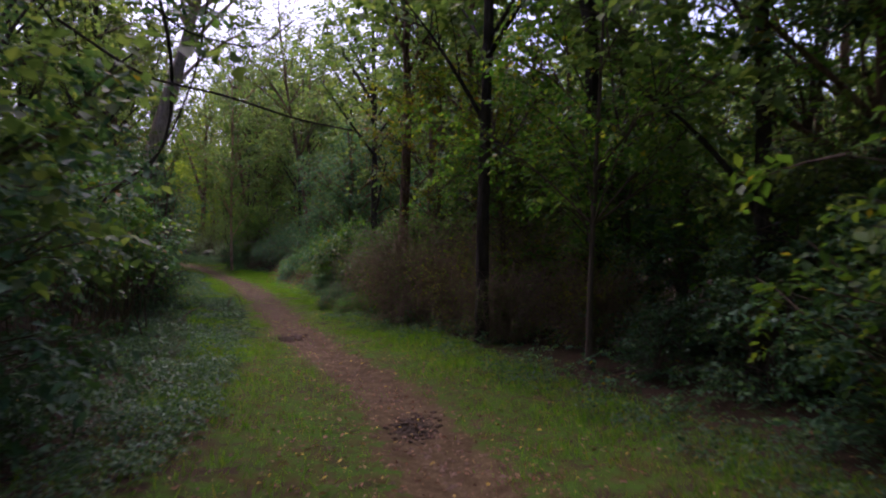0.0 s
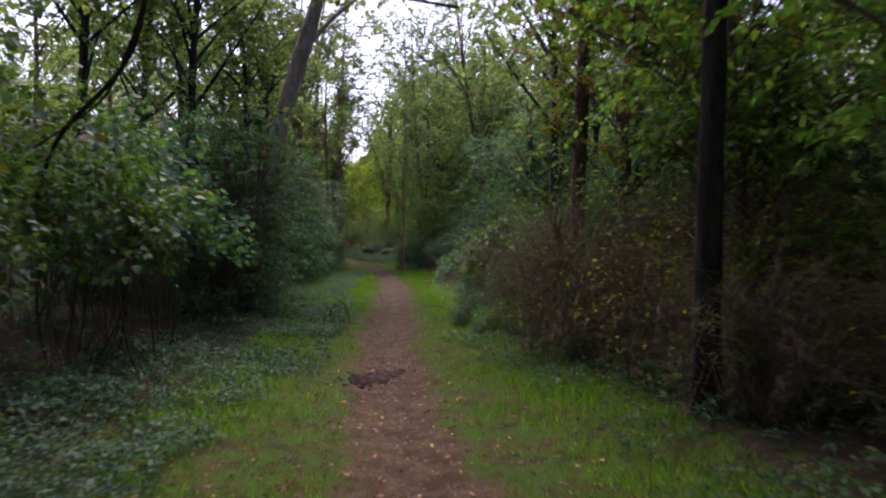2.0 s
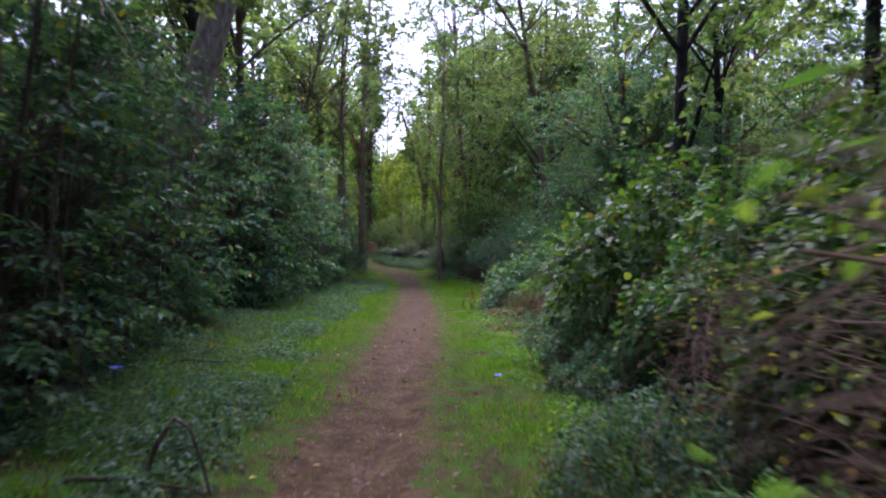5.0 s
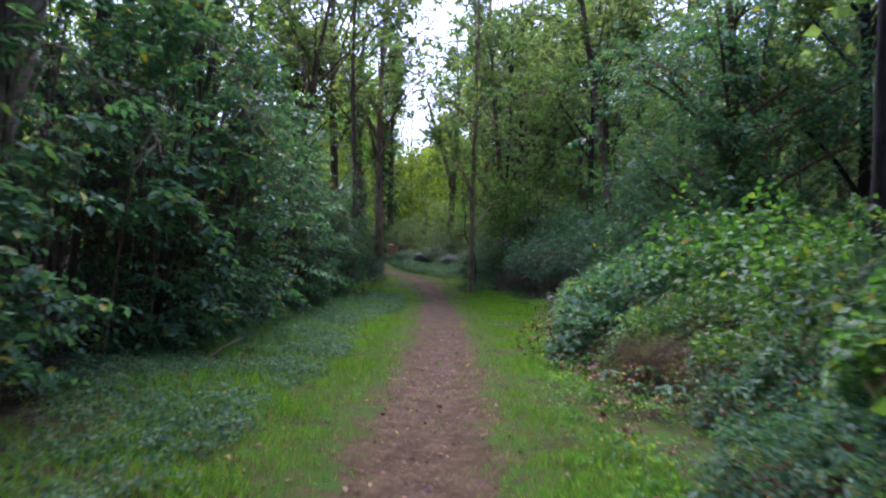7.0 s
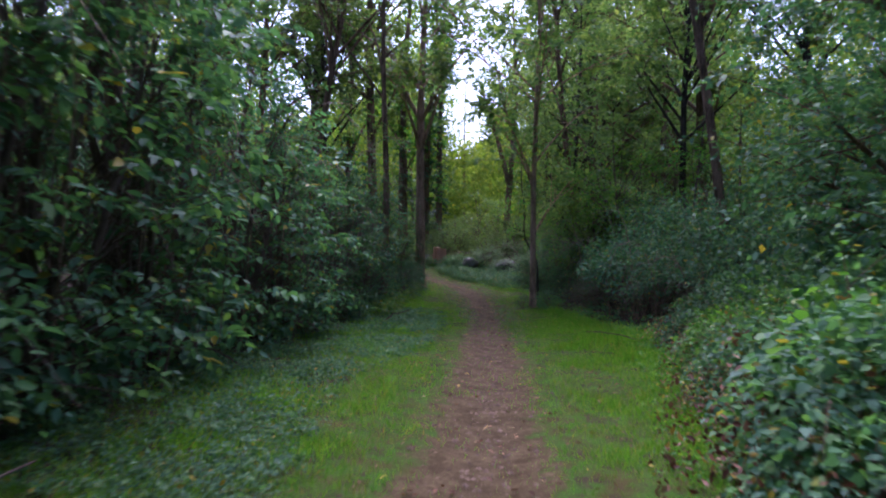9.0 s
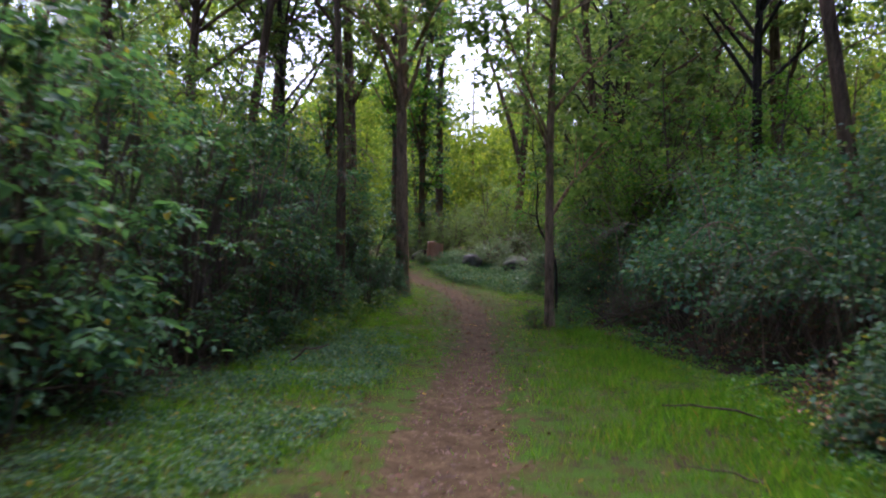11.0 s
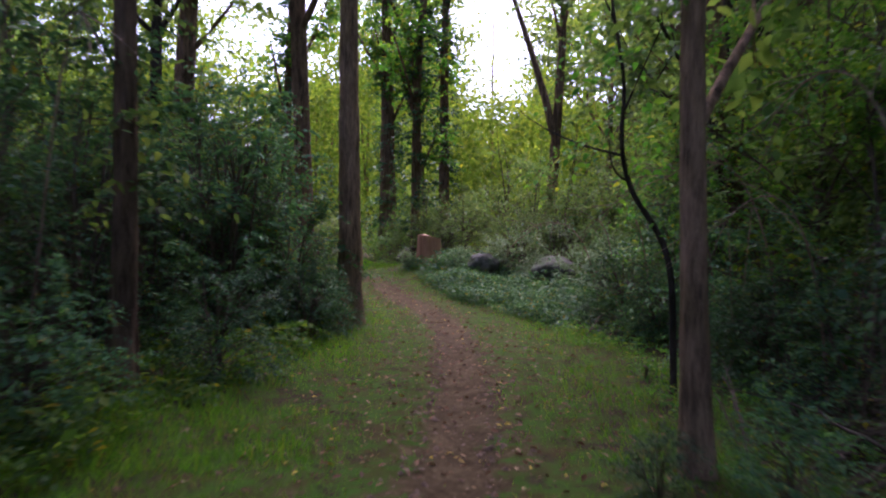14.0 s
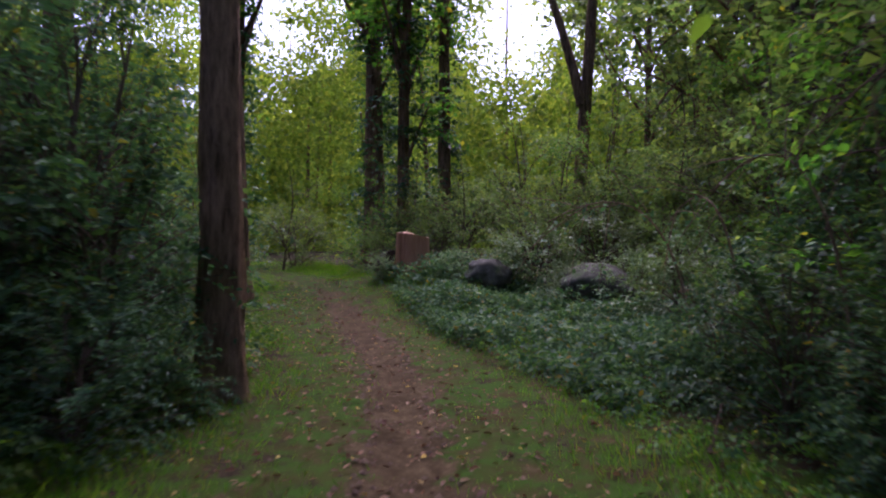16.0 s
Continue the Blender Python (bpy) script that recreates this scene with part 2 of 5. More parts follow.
def shrub(seed, height, width, stems=6, subs=90, per=5, count=12, size=0.075, leaf=LEAF_HEDGE, wood=TWIG, droop=0.35, low=0.05, shape=LEAF4, name="shrub", hollow=0.45, length=0.42, box=False, twig=False, layered=False, canes=0):
    """A many-stemmed bush: stems, thin boughs, twigs and leaves."""
    rng = np.random.default_rng(seed)
    ob = new(name)
    az = np.arange(stems) * 2 * np.pi / stems + rng.uniform(-0.4, 0.4, stems)
    out = np.stack([np.cos(az), np.sin(az), np.zeros(stems)], 1)
    a = out * 0.12 * rng.uniform(0.3, 1, stems)[:, None] - np.array([0, 0, 0.08])
    c = out * width * rng.uniform(0.25, 0.7, stems)[:, None] + np.array([0, 0, 1]) * height * rng.uniform(0.7, 0.95, stems)[:, None]
    b = a * 0.5 + c * 0.5 + np.array([0, 0, 1]) * height * 0.2 - out * width * 0.1 + rng.normal(0, width * 0.22, (stems, 3)) * np.array([1, 1, 0.5])
    for i in range(stems):
        r = np.linspace(0.022, 0.006, 8) * (height / 2.5) ** 0.7 * rng.uniform(0.7, 1.3)
        part("stem", np_mesh("stem", *tubes(bezier(a[i:i + 1], b[i:i + 1], c[i:i + 1], 8), r[None], 6), wood, smooth=True), ob)
    e = crown_points(subs, rng, (0, 0, height * (0.5 + low / 2)), (width, width, height * (0.5 - low / 2)), hollow)
    if box:
        zz, turn = rng.uniform(0.02, 1, subs), rng.uniform(0, 2 * np.pi, subs)
        rr = width * (0.72 + 0.28 * np.sin(np.pi * zz ** 0.8)) * np.where(zz > 0.85, 0.75, 1) * rng.uniform(hollow ** 2, 1, subs) ** 0.5 * (1 + 0.18 * np.sin(3 * turn + seed) + 0.12 * np.sin(zz * 9 + turn))
        e = np.stack([np.cos(turn) * rr, np.sin(turn) * rr, zz * height], 1)
    e[:, 2] = np.maximum(e[:, 2], 0.08)
    near = np.argmin(((e[:, None, :2] - c[None, :, :2]) ** 2).sum(-1), 1)
    s = np.clip(e[:, 2] / height * 0.85 - 0.1, 0.05, 0.95)
    st, _ = on_bezier(a[near], b[near], c[near], s)
    mid = (st + e) / 2 + np.array([0, 0, 0.12]) * np.linalg.norm(e - st, axis=1)[:, None]
    boughs = tubes(bezier(st, mid, e, 4), np.tile(np.linspace(0.009, 0.003, 4), (subs, 1)), 3)
    k = np.repeat(np.arange(subs), per)
    sp, tan = on_bezier(st[k], mid[k], e[k], rng.uniform(0.35, 1.0, len(k)))
    way = unit(tan + rng.normal(0, 0.55, (len(k), 3)) + unit(sp - np.array([0, 0, height * 0.45])) * 0.5 + np.array([0, 0, 0.15]))
    if layered:
        way = unit(way * np.array([1, 1, 0.25]) + np.array([0, 0, 0.08]))
    leaf_chunk, twig_chunk = sprays(sp, way, length * rng.uniform(0.6, 1.3, len(k)), count, size, rng, droop, shape, twig, 0.2 if layered else 0.35)
    leaf_chunk[0][:, 2] = np.maximum(leaf_chunk[0][:, 2], 0.02)
    part("foliage", np_mesh("foliage", *leaf_chunk, leaf), ob)
    if canes:
        az, far = rng.uniform(0, 2 * np.pi, canes), width * rng.uniform(0.5, 1.25, canes)
        out = np.stack([np.cos(az), np.sin(az), np.zeros(canes)], 1)
        ca = out * rng.uniform(-0.5, 0.5, canes)[:, None] * width + rng.normal(0, 0.15, (canes, 3)) * np.array([1, 1, 0])
        cc = out * far[:, None] + np.array([0, 0, 1]) * height * rng.uniform(0.05, 0.75, canes)[:, None]
        cb = (ca + cc) / 2 + rng.normal(0, 0.25, (canes, 3)) + np.array([0, 0, 1]) * height * rng.uniform(0.25, 0.95, canes)[:, None]
        fat = rng.uniform(0.5, 1.5, (canes, 1)) * np.linspace(0.0048, 0.0018, 9)[None]
        curve = bezier(ca, cb, cc, 9) + rng.normal(0, 0.012, (canes, 9, 3))
        for i in range(12):
            part("cane", np_mesh("cane", *tubes(curve[i:i + 1], fat[i:i + 1] * 1.3, 5), wood, smooth=True), ob)
        tagged(part("cane_tangle", np_mesh("cane_tangle", *tubes(curve[12:], fat[12:], 3), wood), ob), kind="stuff")
    tagged(part("brushwood", np_mesh("brushwood", *(join([boughs, twig_chunk]) if twig else boughs), wood), ob), kind="stuff")
    return ob


def vine_mound(seed, width, height, domes=6, count=5200, size=0.09, leaf=LEAF_VINE, low=0.0, shoots=14, strands=60, dry=0.04, arcs=30):
    """A heap of creepers: overlapping lumps roofed with broad leaves that lie like shingles, upright shoots, hanging strands, withered stuff at the foot."""
    rng = np.random.default_rng(seed)
    ob = new("vine_mound")
    az = np.arange(domes) * 2.4 + rng.uniform(0, 1, domes)
    off = width * 0.62 * np.sqrt(np.arange(domes) / max(domes - 1, 1))
    ctr = np.stack([np.cos(az) * off, np.sin(az) * off], 1)
    rad, tall = width * rng.uniform(0.4, 0.62, domes), height * rng.uniform(0.6, 0.9, domes) * (1 - 0.25 * off / width)
    tall[0], rad[0] = height, width * 0.6

    def surface(n, shrink):
        k = rng.integers(0, domes, n)
        d = unit(rng.normal(0, 1, (n, 3)) + np.array([0, 0, 0.35]))
        d[:, 2] = np.abs(d[:, 2])
        lump = 1 + 0.13 * np.sin(d[:, 0] * 7 + k * 2.1) * np.cos(d[:, 1] * 6 + k) + 0.08 * np.sin(d[:, 2] * 11 + d[:, 0] * 9 + k) + rng.normal(0, 0.045, n)
        q = np.stack([ctr[k, 0] + d[:, 0] * rad[k] * lump * shrink, ctr[k, 1] + d[:, 1] * rad[k] * lump * shrink, d[:, 2] ** 0.8 * tall[k] * lump * shrink], 1)
        inside = np.zeros(n, bool)
        for i in range(domes):
            e = np.hypot(q[:, 0] - ctr[i, 0], q[:, 1] - ctr[i, 1]) / rad[i]
            inside |= (k != i) & (e < 0.95) & (q[:, 2] < 0.9 * shrink * tall[i] * np.sqrt(np.clip(1 - e ** 2, 0, 1)))
        ok = ~inside & (q[:, 2] > low * height * (0.75 + 0.25 * np.sin(3 * np.arctan2(q[:, 1], q[:, 0]) + seed)))
        nrm = unit(d * np.array([1, 1, 0.9]) / np.stack([rad[k], rad[k], tall[k]], 1))
        return q[ok], nrm[ok]

    chunks = []
    for n, shrink in ((count, 1.0), (count // 2, 0.86), (count // 4, 0.7)):
        q, nrm = surface(n, shrink)
        down = unit(np.array([0, 0, -1.0]) + nrm * (1.0 + nrm[:, 2:3]) + rng.normal(0, 0.55, q.shape))
        chunks.append(leaves(q, down, nrm + np.array([0, 0, 0.5]) + rng.normal(0, 0.4, q.shape), size * rng.uniform(0.55, 1.3, len(q)), LEAF_HEART))
    q, nrm = surface(shoots * 6, 1.0)
    pick = np.argsort(-q[:, 2] + rng.uniform(0, 0.6, len(q)))[:shoots]
    way = unit(np.array([0, 0, 1.0]) + nrm[pick] * 0.5 + rng.normal(0, 0.25, (len(pick), 3)))
    lc, tc = sprays(q[pick], way, rng.uniform(0.15, 0.45, len(pick)), 8, size * 0.8, rng, 0.2, LEAF_HEART, True)
    chunks.append(lc)
    woody = [tc]
    if strands:
        q, nrm = surface(strands * 5, 1.0)
        pick = np.argsort(q[:, 2] + rng.uniform(0, 0.5, len(q)))[:strands]
        way = unit(nrm[pick] * np.array([1, 1, 0]) * 0.35 + np.array([0, 0, -1.0]) + rng.normal(0, 0.2, (len(pick), 3)))
        reach = np.minimum(rng.uniform(0.25, 0.8, len(pick)), q[pick][:, 2] * 0.9)
        lc, tc = sprays(q[pick], way, reach, 7, size * 0.75, rng, 0.1, LEAF4, True)
        chunks.append(lc)
        woody.append(tc)
    v, t = join(chunks)
    v[:, 2] = np.maximum(v[:, 2], 0.015)
    part("foliage", np_mesh("foliage", v, t, leaf), ob)
    stems = 7
    a2 = rng.uniform(0, 2 * np.pi, stems)
    o = np.stack([np.cos(a2), np.sin(a2), np.zeros(stems)], 1)
    a = o * width * rng.uniform(0.1, 0.6, stems)[:, None] - np.array([0, 0, 0.06])
    c = o * width * rng.uniform(0.0, 0.5, stems)[:, None] + np.array([0, 0, 1]) * height * rng.uniform(0.5, 0.85, stems)[:, None]
    b = (a + c) / 2 + rng.normal(0, 0.22, (stems, 3)) * width
    b[:, 2] = np.abs(b[:, 2])
    for i in range(stems):
        part("stem", np_mesh("stem", *tubes(bezier(a[i:i + 1], b[i:i + 1], c[i:i + 1], 8), np.linspace(0.016, 0.006, 8)[None], 5), TWIG, smooth=True), ob)
    q, nrm = surface(240, 0.9)
    foot = q * np.array([0.5, 0.5, 0.0]) + rng.normal(0, 0.12, q.shape) * width
    foot[:, 2] = 0
    woody.append(tubes(bezier(foot, (foot + q) / 2 + rng.normal(0, 0.15, q.shape), q, 4), np.tile(np.linspace(0.006, 0.002, 4), (len(q), 1)), 3))
    q, nrm = surface(arcs * 3, 1.0)
    q, nrm = q[:arcs], nrm[:arcs]
    end = q + nrm * np.array([1, 1, 0]) * rng.uniform(0.15, 0.5, (len(q), 1)) + rng.normal(0, 0.16, q.shape) * np.array([1, 1, 0.3]) - np.array([0, 0, 1]) * rng.uniform(0, 0.5, (len(q), 1))
    end[:, 2] = np.maximum(end[:, 2], 0.1)
    woody.append(tubes(bezier(q, (q + end) / 2 + np.array([0, 0, 0.22]), end, 7), np.tile(np.linspace(0.005, 0.002, 7), (len(q), 1)), 3))
    tagged(part("brushwood", np_mesh("brushwood", *join(woody), TWIG_DEAD), ob), kind="stuff")
    m = int(count * dry)
    if m:
        a3, r3 = rng.uniform(0, 2 * np.pi, m), width * rng.uniform(0.6, 1.12, m)
        q = np.stack([np.cos(a3) * r3, np.sin(a3) * r3, rng.uniform(0.01, 0.42, m) * height], 1)
        tagged(part("withered_leaves", np_mesh("withered_leaves", *leaves(q, rng.normal(0, 1, (m, 3)), rng.normal(0, 1, (m, 3)) + np.array([0, 0, 0.5]), size * rng.uniform(0.5, 1.0, m), LEAF6), LEAF_DRY), ob, "withered reddish-brown leaves"), kind="stuff")
    return ob


def tree(seed, height, girth, lean=(0, 0), crown=(0.62, 2.5, 0.36), limbs=9, subs=8, per=4, count=10, size=0.11, leaf=LEAF_CANOPY, wood=BARK, name="tree", low_limbs=0, ivy=0.0, shape=LEAF4, droop=0.3, fork=None, limb_parts=False, length=0.7, wander=0.25, tufts=None):
    """A tree: a tapered trunk, limbs with boughs, and a crown of small leaves. crown: its middle as a share of the height, its half width, its half height as a share."""
    rng = np.random.default_rng(seed)
    ob = new(name)
    n = max(10, int(height / (0.22 if limb_parts else 0.6)))
    s = np.linspace(0, 1, n)
    ph = rng.uniform(0, 6, 4)
    path = np.stack([lean[0] * s * height + wander * s * np.sin(s * 5 + ph[0]), lean[1] * s * height + wander * s * np.sin(s * 4 + ph[1]), s * height * 0.94 - 0.15], 1)
    radii = girth / 2 * (1 - 0.8 * s ** 1.1)
    centre = path[int(crown[0] * (n - 1))]
    ends = crown_points(limbs + low_limbs, rng, centre, (crown[1], crown[1], crown[2] * height), 0.6)
    if low_limbs:
        az = rng.uniform(0, 2 * np.pi, low_limbs)
        ends[limbs:] = np.stack([np.cos(az) * crown[1] * 0.8, np.sin(az) * crown[1] * 0.8, rng.uniform(0.16, 0.4, low_limbs) * height], 1)
    f = np.clip((ends[:, 2] / height) * 0.92 - 0.06, 0.08, 0.92)
    idx = (f * (n - 1)).astype(int)
    st = path[idx]
    mid = (st + ends) / 2 + np.array([0, 0, 0.1]) * np.linalg.norm(ends - st, axis=1)[:, None] + rng.normal(0, 0.15, ends.shape)
    r0 = np.minimum(radii[idx] * 0.55, 0.02 + 0.018 * np.linalg.norm(ends - st, axis=1))
    lt = [tubes(bezier(st[i:i + 1], mid[i:i + 1], ends[i:i + 1], 7), (r0[i] * np.linspace(1, 0.25, 7))[None], 6) for i in range(len(st))]
    if fork:
        fa, fb, fc, fr = fork
        p = bezier(np.array([fa]), np.array([fb]), np.array([fc]), 12)
        lt.append(tubes(p, (fr * np.linspace(1, 0.45, 12))[None], 10))
    for c in lt:
        part("limb", np_mesh("limb", *c, wood, smooth=True), ob)
    k = np.repeat(np.arange(len(st)), subs)
    q = rng.uniform(0.3, 1.0, len(k))
    bp, bt = on_bezier(st[k], mid[k], ends[k], q)
    reach = crown[1] * 0.42 * rng.uniform(0.5, 1.2, len(k))
    way = unit(bt + rng.normal(0, 0.7, (len(k), 3)) * np.array([1, 1, 0.7]))
    be = bp + way * reach[:, None]
    bm = (bp + be) / 2 + np.array([0, 0, 0.08]) * reach[:, None]
    small = tubes(bezier(bp, bm, be, 3), np.tile(np.linspace(0.014, 0.004, 3), (len(k), 1)), 3)
    tagged(part("branchwork", np_mesh("branchwork", *small, wood), ob), kind="stuff")
    part("trunk", np_mesh("trunk", *rough_trunk(path, radii, rng, 22 if limb_parts else 12 if girth > 0.15 else 7, 0.55, 0.11 if limb_parts else 0.07), wood, smooth=True), ob)
    j = np.repeat(np.arange(len(k)), per)
    sp, tan = on_bezier(bp[j], bm[j], be[j], rng.uniform(0.25, 1.0, len(j)))
    sw = unit(tan + rng.normal(0, 0.6, (len(j), 3)))
    leaf_chunk, twig_chunk = sprays(sp, sw, length * rng.uniform(0.6, 1.3, len(j)), count, size, rng, droop, shape, twig=False)
    part("crown", np_mesh("crown", *leaf_chunk, leaf), ob)
    if tufts:
        z0, z1, m = tufts
        i = np.clip((rng.uniform(z0, z1, m) / height * (n - 1)).astype(int), 0, n - 1)
        az = rng.uniform(0, 2 * np.pi, m)
        o = np.stack([np.cos(az), np.sin(az), rng.uniform(-0.2, 0.4, m)], 1)
        tagged(part("upper_growth", np_mesh("upper_growth", *sprays(path[i], unit(o), rng.uniform(0.35, 1.0, m), 9, 0.11, rng, 0.45, LEAF6, twig=False)[0], leaf), ob, "leafy shoots growing from the upper trunk"), kind="stuff")
    if ivy:
        m = int(ivy * height * 60)
        h = rng.uniform(0.02, 0.75, m)
        i = (h * (n - 1)).astype(int)
        az = rng.uniform(0, 2 * np.pi, m)
        o = np.stack([np.cos(az), np.sin(az), np.zeros(m)], 1)
        p0 = path[i] + o * radii[i][:, None] + np.array([0, 0, 1]) * rng.uniform(0, 0.35, m)[:, None]
        lc, _ = sprays(p0, unit(o + np.array([0, 0, 0.2]) + rng.normal(0, 0.4, (m, 3))), 0.45 * rng.uniform(0.5, 1.5, m), 9, size * 0.95, rng, 0.5, LEAF4, twig=False)
        part("ivy", np_mesh("ivy", *lc, LEAF_IVY), ob, "dark glossy ivy climbing the trunk")
    return ob


# ---- the lie of the land ----
TRAIL = np.array([(0.9, -14), (0.75, -4), (0.55, 0), (0.12, 4.96), (-0.55, 8.3), (-1.77, 11.16), (-2.6, 13.3), (-3.35, 15.4), (-4.4, 18.5), (-5.57, 22.0), (-6.43, 24.5), (-7.9, 28.4), (-9.0, 31.3), (-10.5, 34.9), (-11.79, 38.07), (-13.2, 41.0), (-14.4, 43.3), (-15.5, 45.0), (-16.9, 46.7), (-18.0, 47.8), (-19.5, 49.3), (-23.5, 52.9), (-30, 57), (-45, 64)])
LEFT_EDGE = np.array([(-2.6, -6), (-2.4, 3), (-2.6, 7), (-3.6, 11.4), (-5.3, 16.4), (-7.4, 20.4), (-8.9, 23.6), (-9.6, 26.2), (-11.2, 29.5), (-12.1, 33.4), (-14.3, 38.3), (-15.7, 41.5), (-17.0, 44.3), (-17.9, 45.9), (-20.2, 48.1), (-25, 52), (-34, 57.5)])
RIGHT_EDGE = np.array([(2.9, -6), (2.7, 3), (2.4, 5.2), (1.4, 8.2), (0.6, 10.4), (-0.7, 13.2), (-2.2, 15.8), (-3.2, 19), (-4.1, 21.2), (-5.2, 24.1), (-6.2, 27.5), (-6.7, 29.6), (-7.3, 32.4), (-8.3, 35.8), (-9.7, 37.7), (-11.2, 40.2), (-12.3, 42.7), (-13.6, 44.5), (-15, 46.5), (-17.6, 49.2), (-22.5, 54.5), (-29, 60)])
LAND = np.array([(-60, -0.12), (9, -0.12), (14.4, 0.03), (20, 0.18), (38, 0.24), (43, 0.42), (48, 0.66), (51, 0.95), (60, 1.4), (90, 1.8), (200, 2.2)])


def smooth_line(line, step=0.25):
    """A denser, rounded line through the given places."""
    d = np.concatenate([[0], np.cumsum(np.hypot(*np.diff(line, axis=0).T))])
    q = np.arange(0, d[-1], step)
    p = np.stack([np.interp(q, d, line[:, 0]), np.interp(q, d, line[:, 1])], 1)
    for _ in range(6):
        p[1:-1] = (p[:-2] + 2 * p[1:-1] + p[2:]) / 4
    return p


TRAIL_FINE = smooth_line(TRAIL)


def trail_distance(x, y):
    """Signed metres from the trail's middle: positive on its right."""
    x, y = np.asarray(x, float), np.asarray(y, float)
    best, side = np.full(x.shape, 1e9), np.zeros(x.shape)
    for (ax, ay), (bx, by) in zip(TRAIL_FINE[:-1:2], TRAIL_FINE[2::2]):
        dx, dy = bx - ax, by - ay
        u = np.clip(((x - ax) * dx + (y - ay) * dy) / (dx * dx + dy * dy), 0, 1)
        ex, ey = x - ax - u * dx, y - ay - u * dy
        d = np.hypot(ex, ey)
        near = d < best
        best = np.where(near, d, best)
        side = np.where(near, np.sign(ex * dy - ey * dx), side)
    return best * np.where(side == 0, 1, side)


def wave(x, y, f, p=0.0):
    return np.sin(x * f + 1.3 * np.sin(y * f * 0.7 + p)) * np.cos(y * f * 1.1 + np.sin(x * f * 0.8 + p * 2))


def trail_half(y):
    return np.interp(y, [-10, 13, 19, 24, 33, 38, 60], [0.31, 0.29, 0.29, 0.33, 0.28, 0.14, 0.11])


def land(x, y, d=None):
    """Height of the ground."""
    x, y = np.asarray(x, float), np.asarray(y, float)
    if d is None:
        d = trail_distance(x, y)
    z = np.interp(y, LAND[:, 0], LAND[:, 1])
    a = np.abs(d)
    z = z - 0.05 * np.exp(-(a / (trail_half(y) * 1.15)) ** 4)
    z = z + 0.035 * wave(x, y, 0.9) * np.clip(a / 1.5, 0, 1) + 0.25 * wave(x, y, 0.17, 2) * np.clip((a - 3) / 8, 0, 1)
    z = z + np.clip((a - 1.3) * 0.05, 0, 0.25)
    z = z + 0.42 * np.exp(-((x + 18.4) ** 2 + (y - 51.2) ** 2) / (2 * 1.5 ** 2))
    z = z + 0.008 * wave(x, y, 4.0) * np.clip(a / 0.5, 0.3, 1)
    return z


def ground_z(x, y):
    return float(land(np.array([x]), np.array([y]))[0])


def ground_material():
    mat, nt, nodes, link, bsdf = material("forest_ground")
    at = nodes.new("ShaderNodeAttribute")
    at.attribute_name = "trail"
    n1 = noise_node(nodes, link, 4.0, 7, rough=0.75)
    n2 = noise_node(nodes, link, 22, 6, rough=0.75)
    n3 = noise_node(nodes, link, 5, 4)
    soil = ramp(nodes, [(0.22, (0.034, 0.021, 0.011)), (0.5, (0.072, 0.051, 0.026)), (0.82, (0.15, 0.112, 0.062))])
    link(n2.outputs["Fac"], soil.inputs[0])
    floor_c = ramp(nodes, [(0.3, (0.014, 0.01, 0.007)), (0.5, (0.035, 0.024, 0.015)), (0.72, (0.075, 0.046, 0.027))])
    link(n2.outputs["Fac"], floor_c.inputs[0])
    moss = ramp(nodes, [(0.42, (0.034, 0.078, 0.008)), (0.66, (0.05, 0.036, 0.012))])
    link(n3.outputs["Fac"], moss.inputs[0])
    f = nodes.new("ShaderNodeMath")
    f.operation = "MULTIPLY_ADD"
    f.inputs[1].default_value, f.inputs[2].default_value = 2.0, -1.0
    link(n1.outputs["Fac"], f.inputs[0])
    g = nodes.new("ShaderNodeMath")
    g.operation = "ADD"
    link(f.outputs[0], g.inputs[0])
    link(at.outputs["Fac"], g.inputs[1])
    e1, e2 = ramp(nodes, [(0.42, (0, 0, 0)), (0.62, (1, 1, 1))]), ramp(nodes, [(0.1, (0, 0, 0)), (0.3, (1, 1, 1))])
    link(g.outputs[0], e1.inputs[0])
    link(g.outputs[0], e2.inputs[0])
    m1, m2 = nodes.new("ShaderNodeMix"), nodes.new("ShaderNodeMix")
    m1.data_type = m2.data_type = "RGBA"
    link(e2.outputs[0], m1.inputs[0])
    link(floor_c.outputs[0], m1.inputs[6])
    link(moss.outputs[0], m1.inputs[7])
    link(e1.outputs[0], m2.inputs[0])
    link(m1.outputs[2], m2.inputs[6])
    worn = ramp(nodes, [(0.36, (0.62, 0.58, 0.54)), (0.62, (1.1, 1.08, 1.05))])
    link(n3.outputs["Fac"], worn.inputs[0])
    m3 = nodes.new("ShaderNodeMix")
    m3.data_type, m3.blend_type = "RGBA", "MULTIPLY"
    m3.inputs[0].default_value = 1
    link(soil.outputs[0], m3.inputs[6])
    link(worn.outputs[0], m3.inputs[7])
    link(m3.outputs[2], m2.inputs[7])
    link(m2.outputs[2], bsdf.inputs["Base Color"])
    bsdf.inputs["Roughness"].default_value = 0.95
    bsdf.inputs["Specular IOR Level"].default_value = 0.04
    bp = nodes.new("ShaderNodeBump")
    bp.inputs["Strength"].default_value, bp.inputs["Distance"].default_value = 0.35, 0.02
    link(n2.outputs["Fac"], bp.inputs["Height"])
    link(bp.outputs[0], bsdf.inputs["Normal"])
    return mat


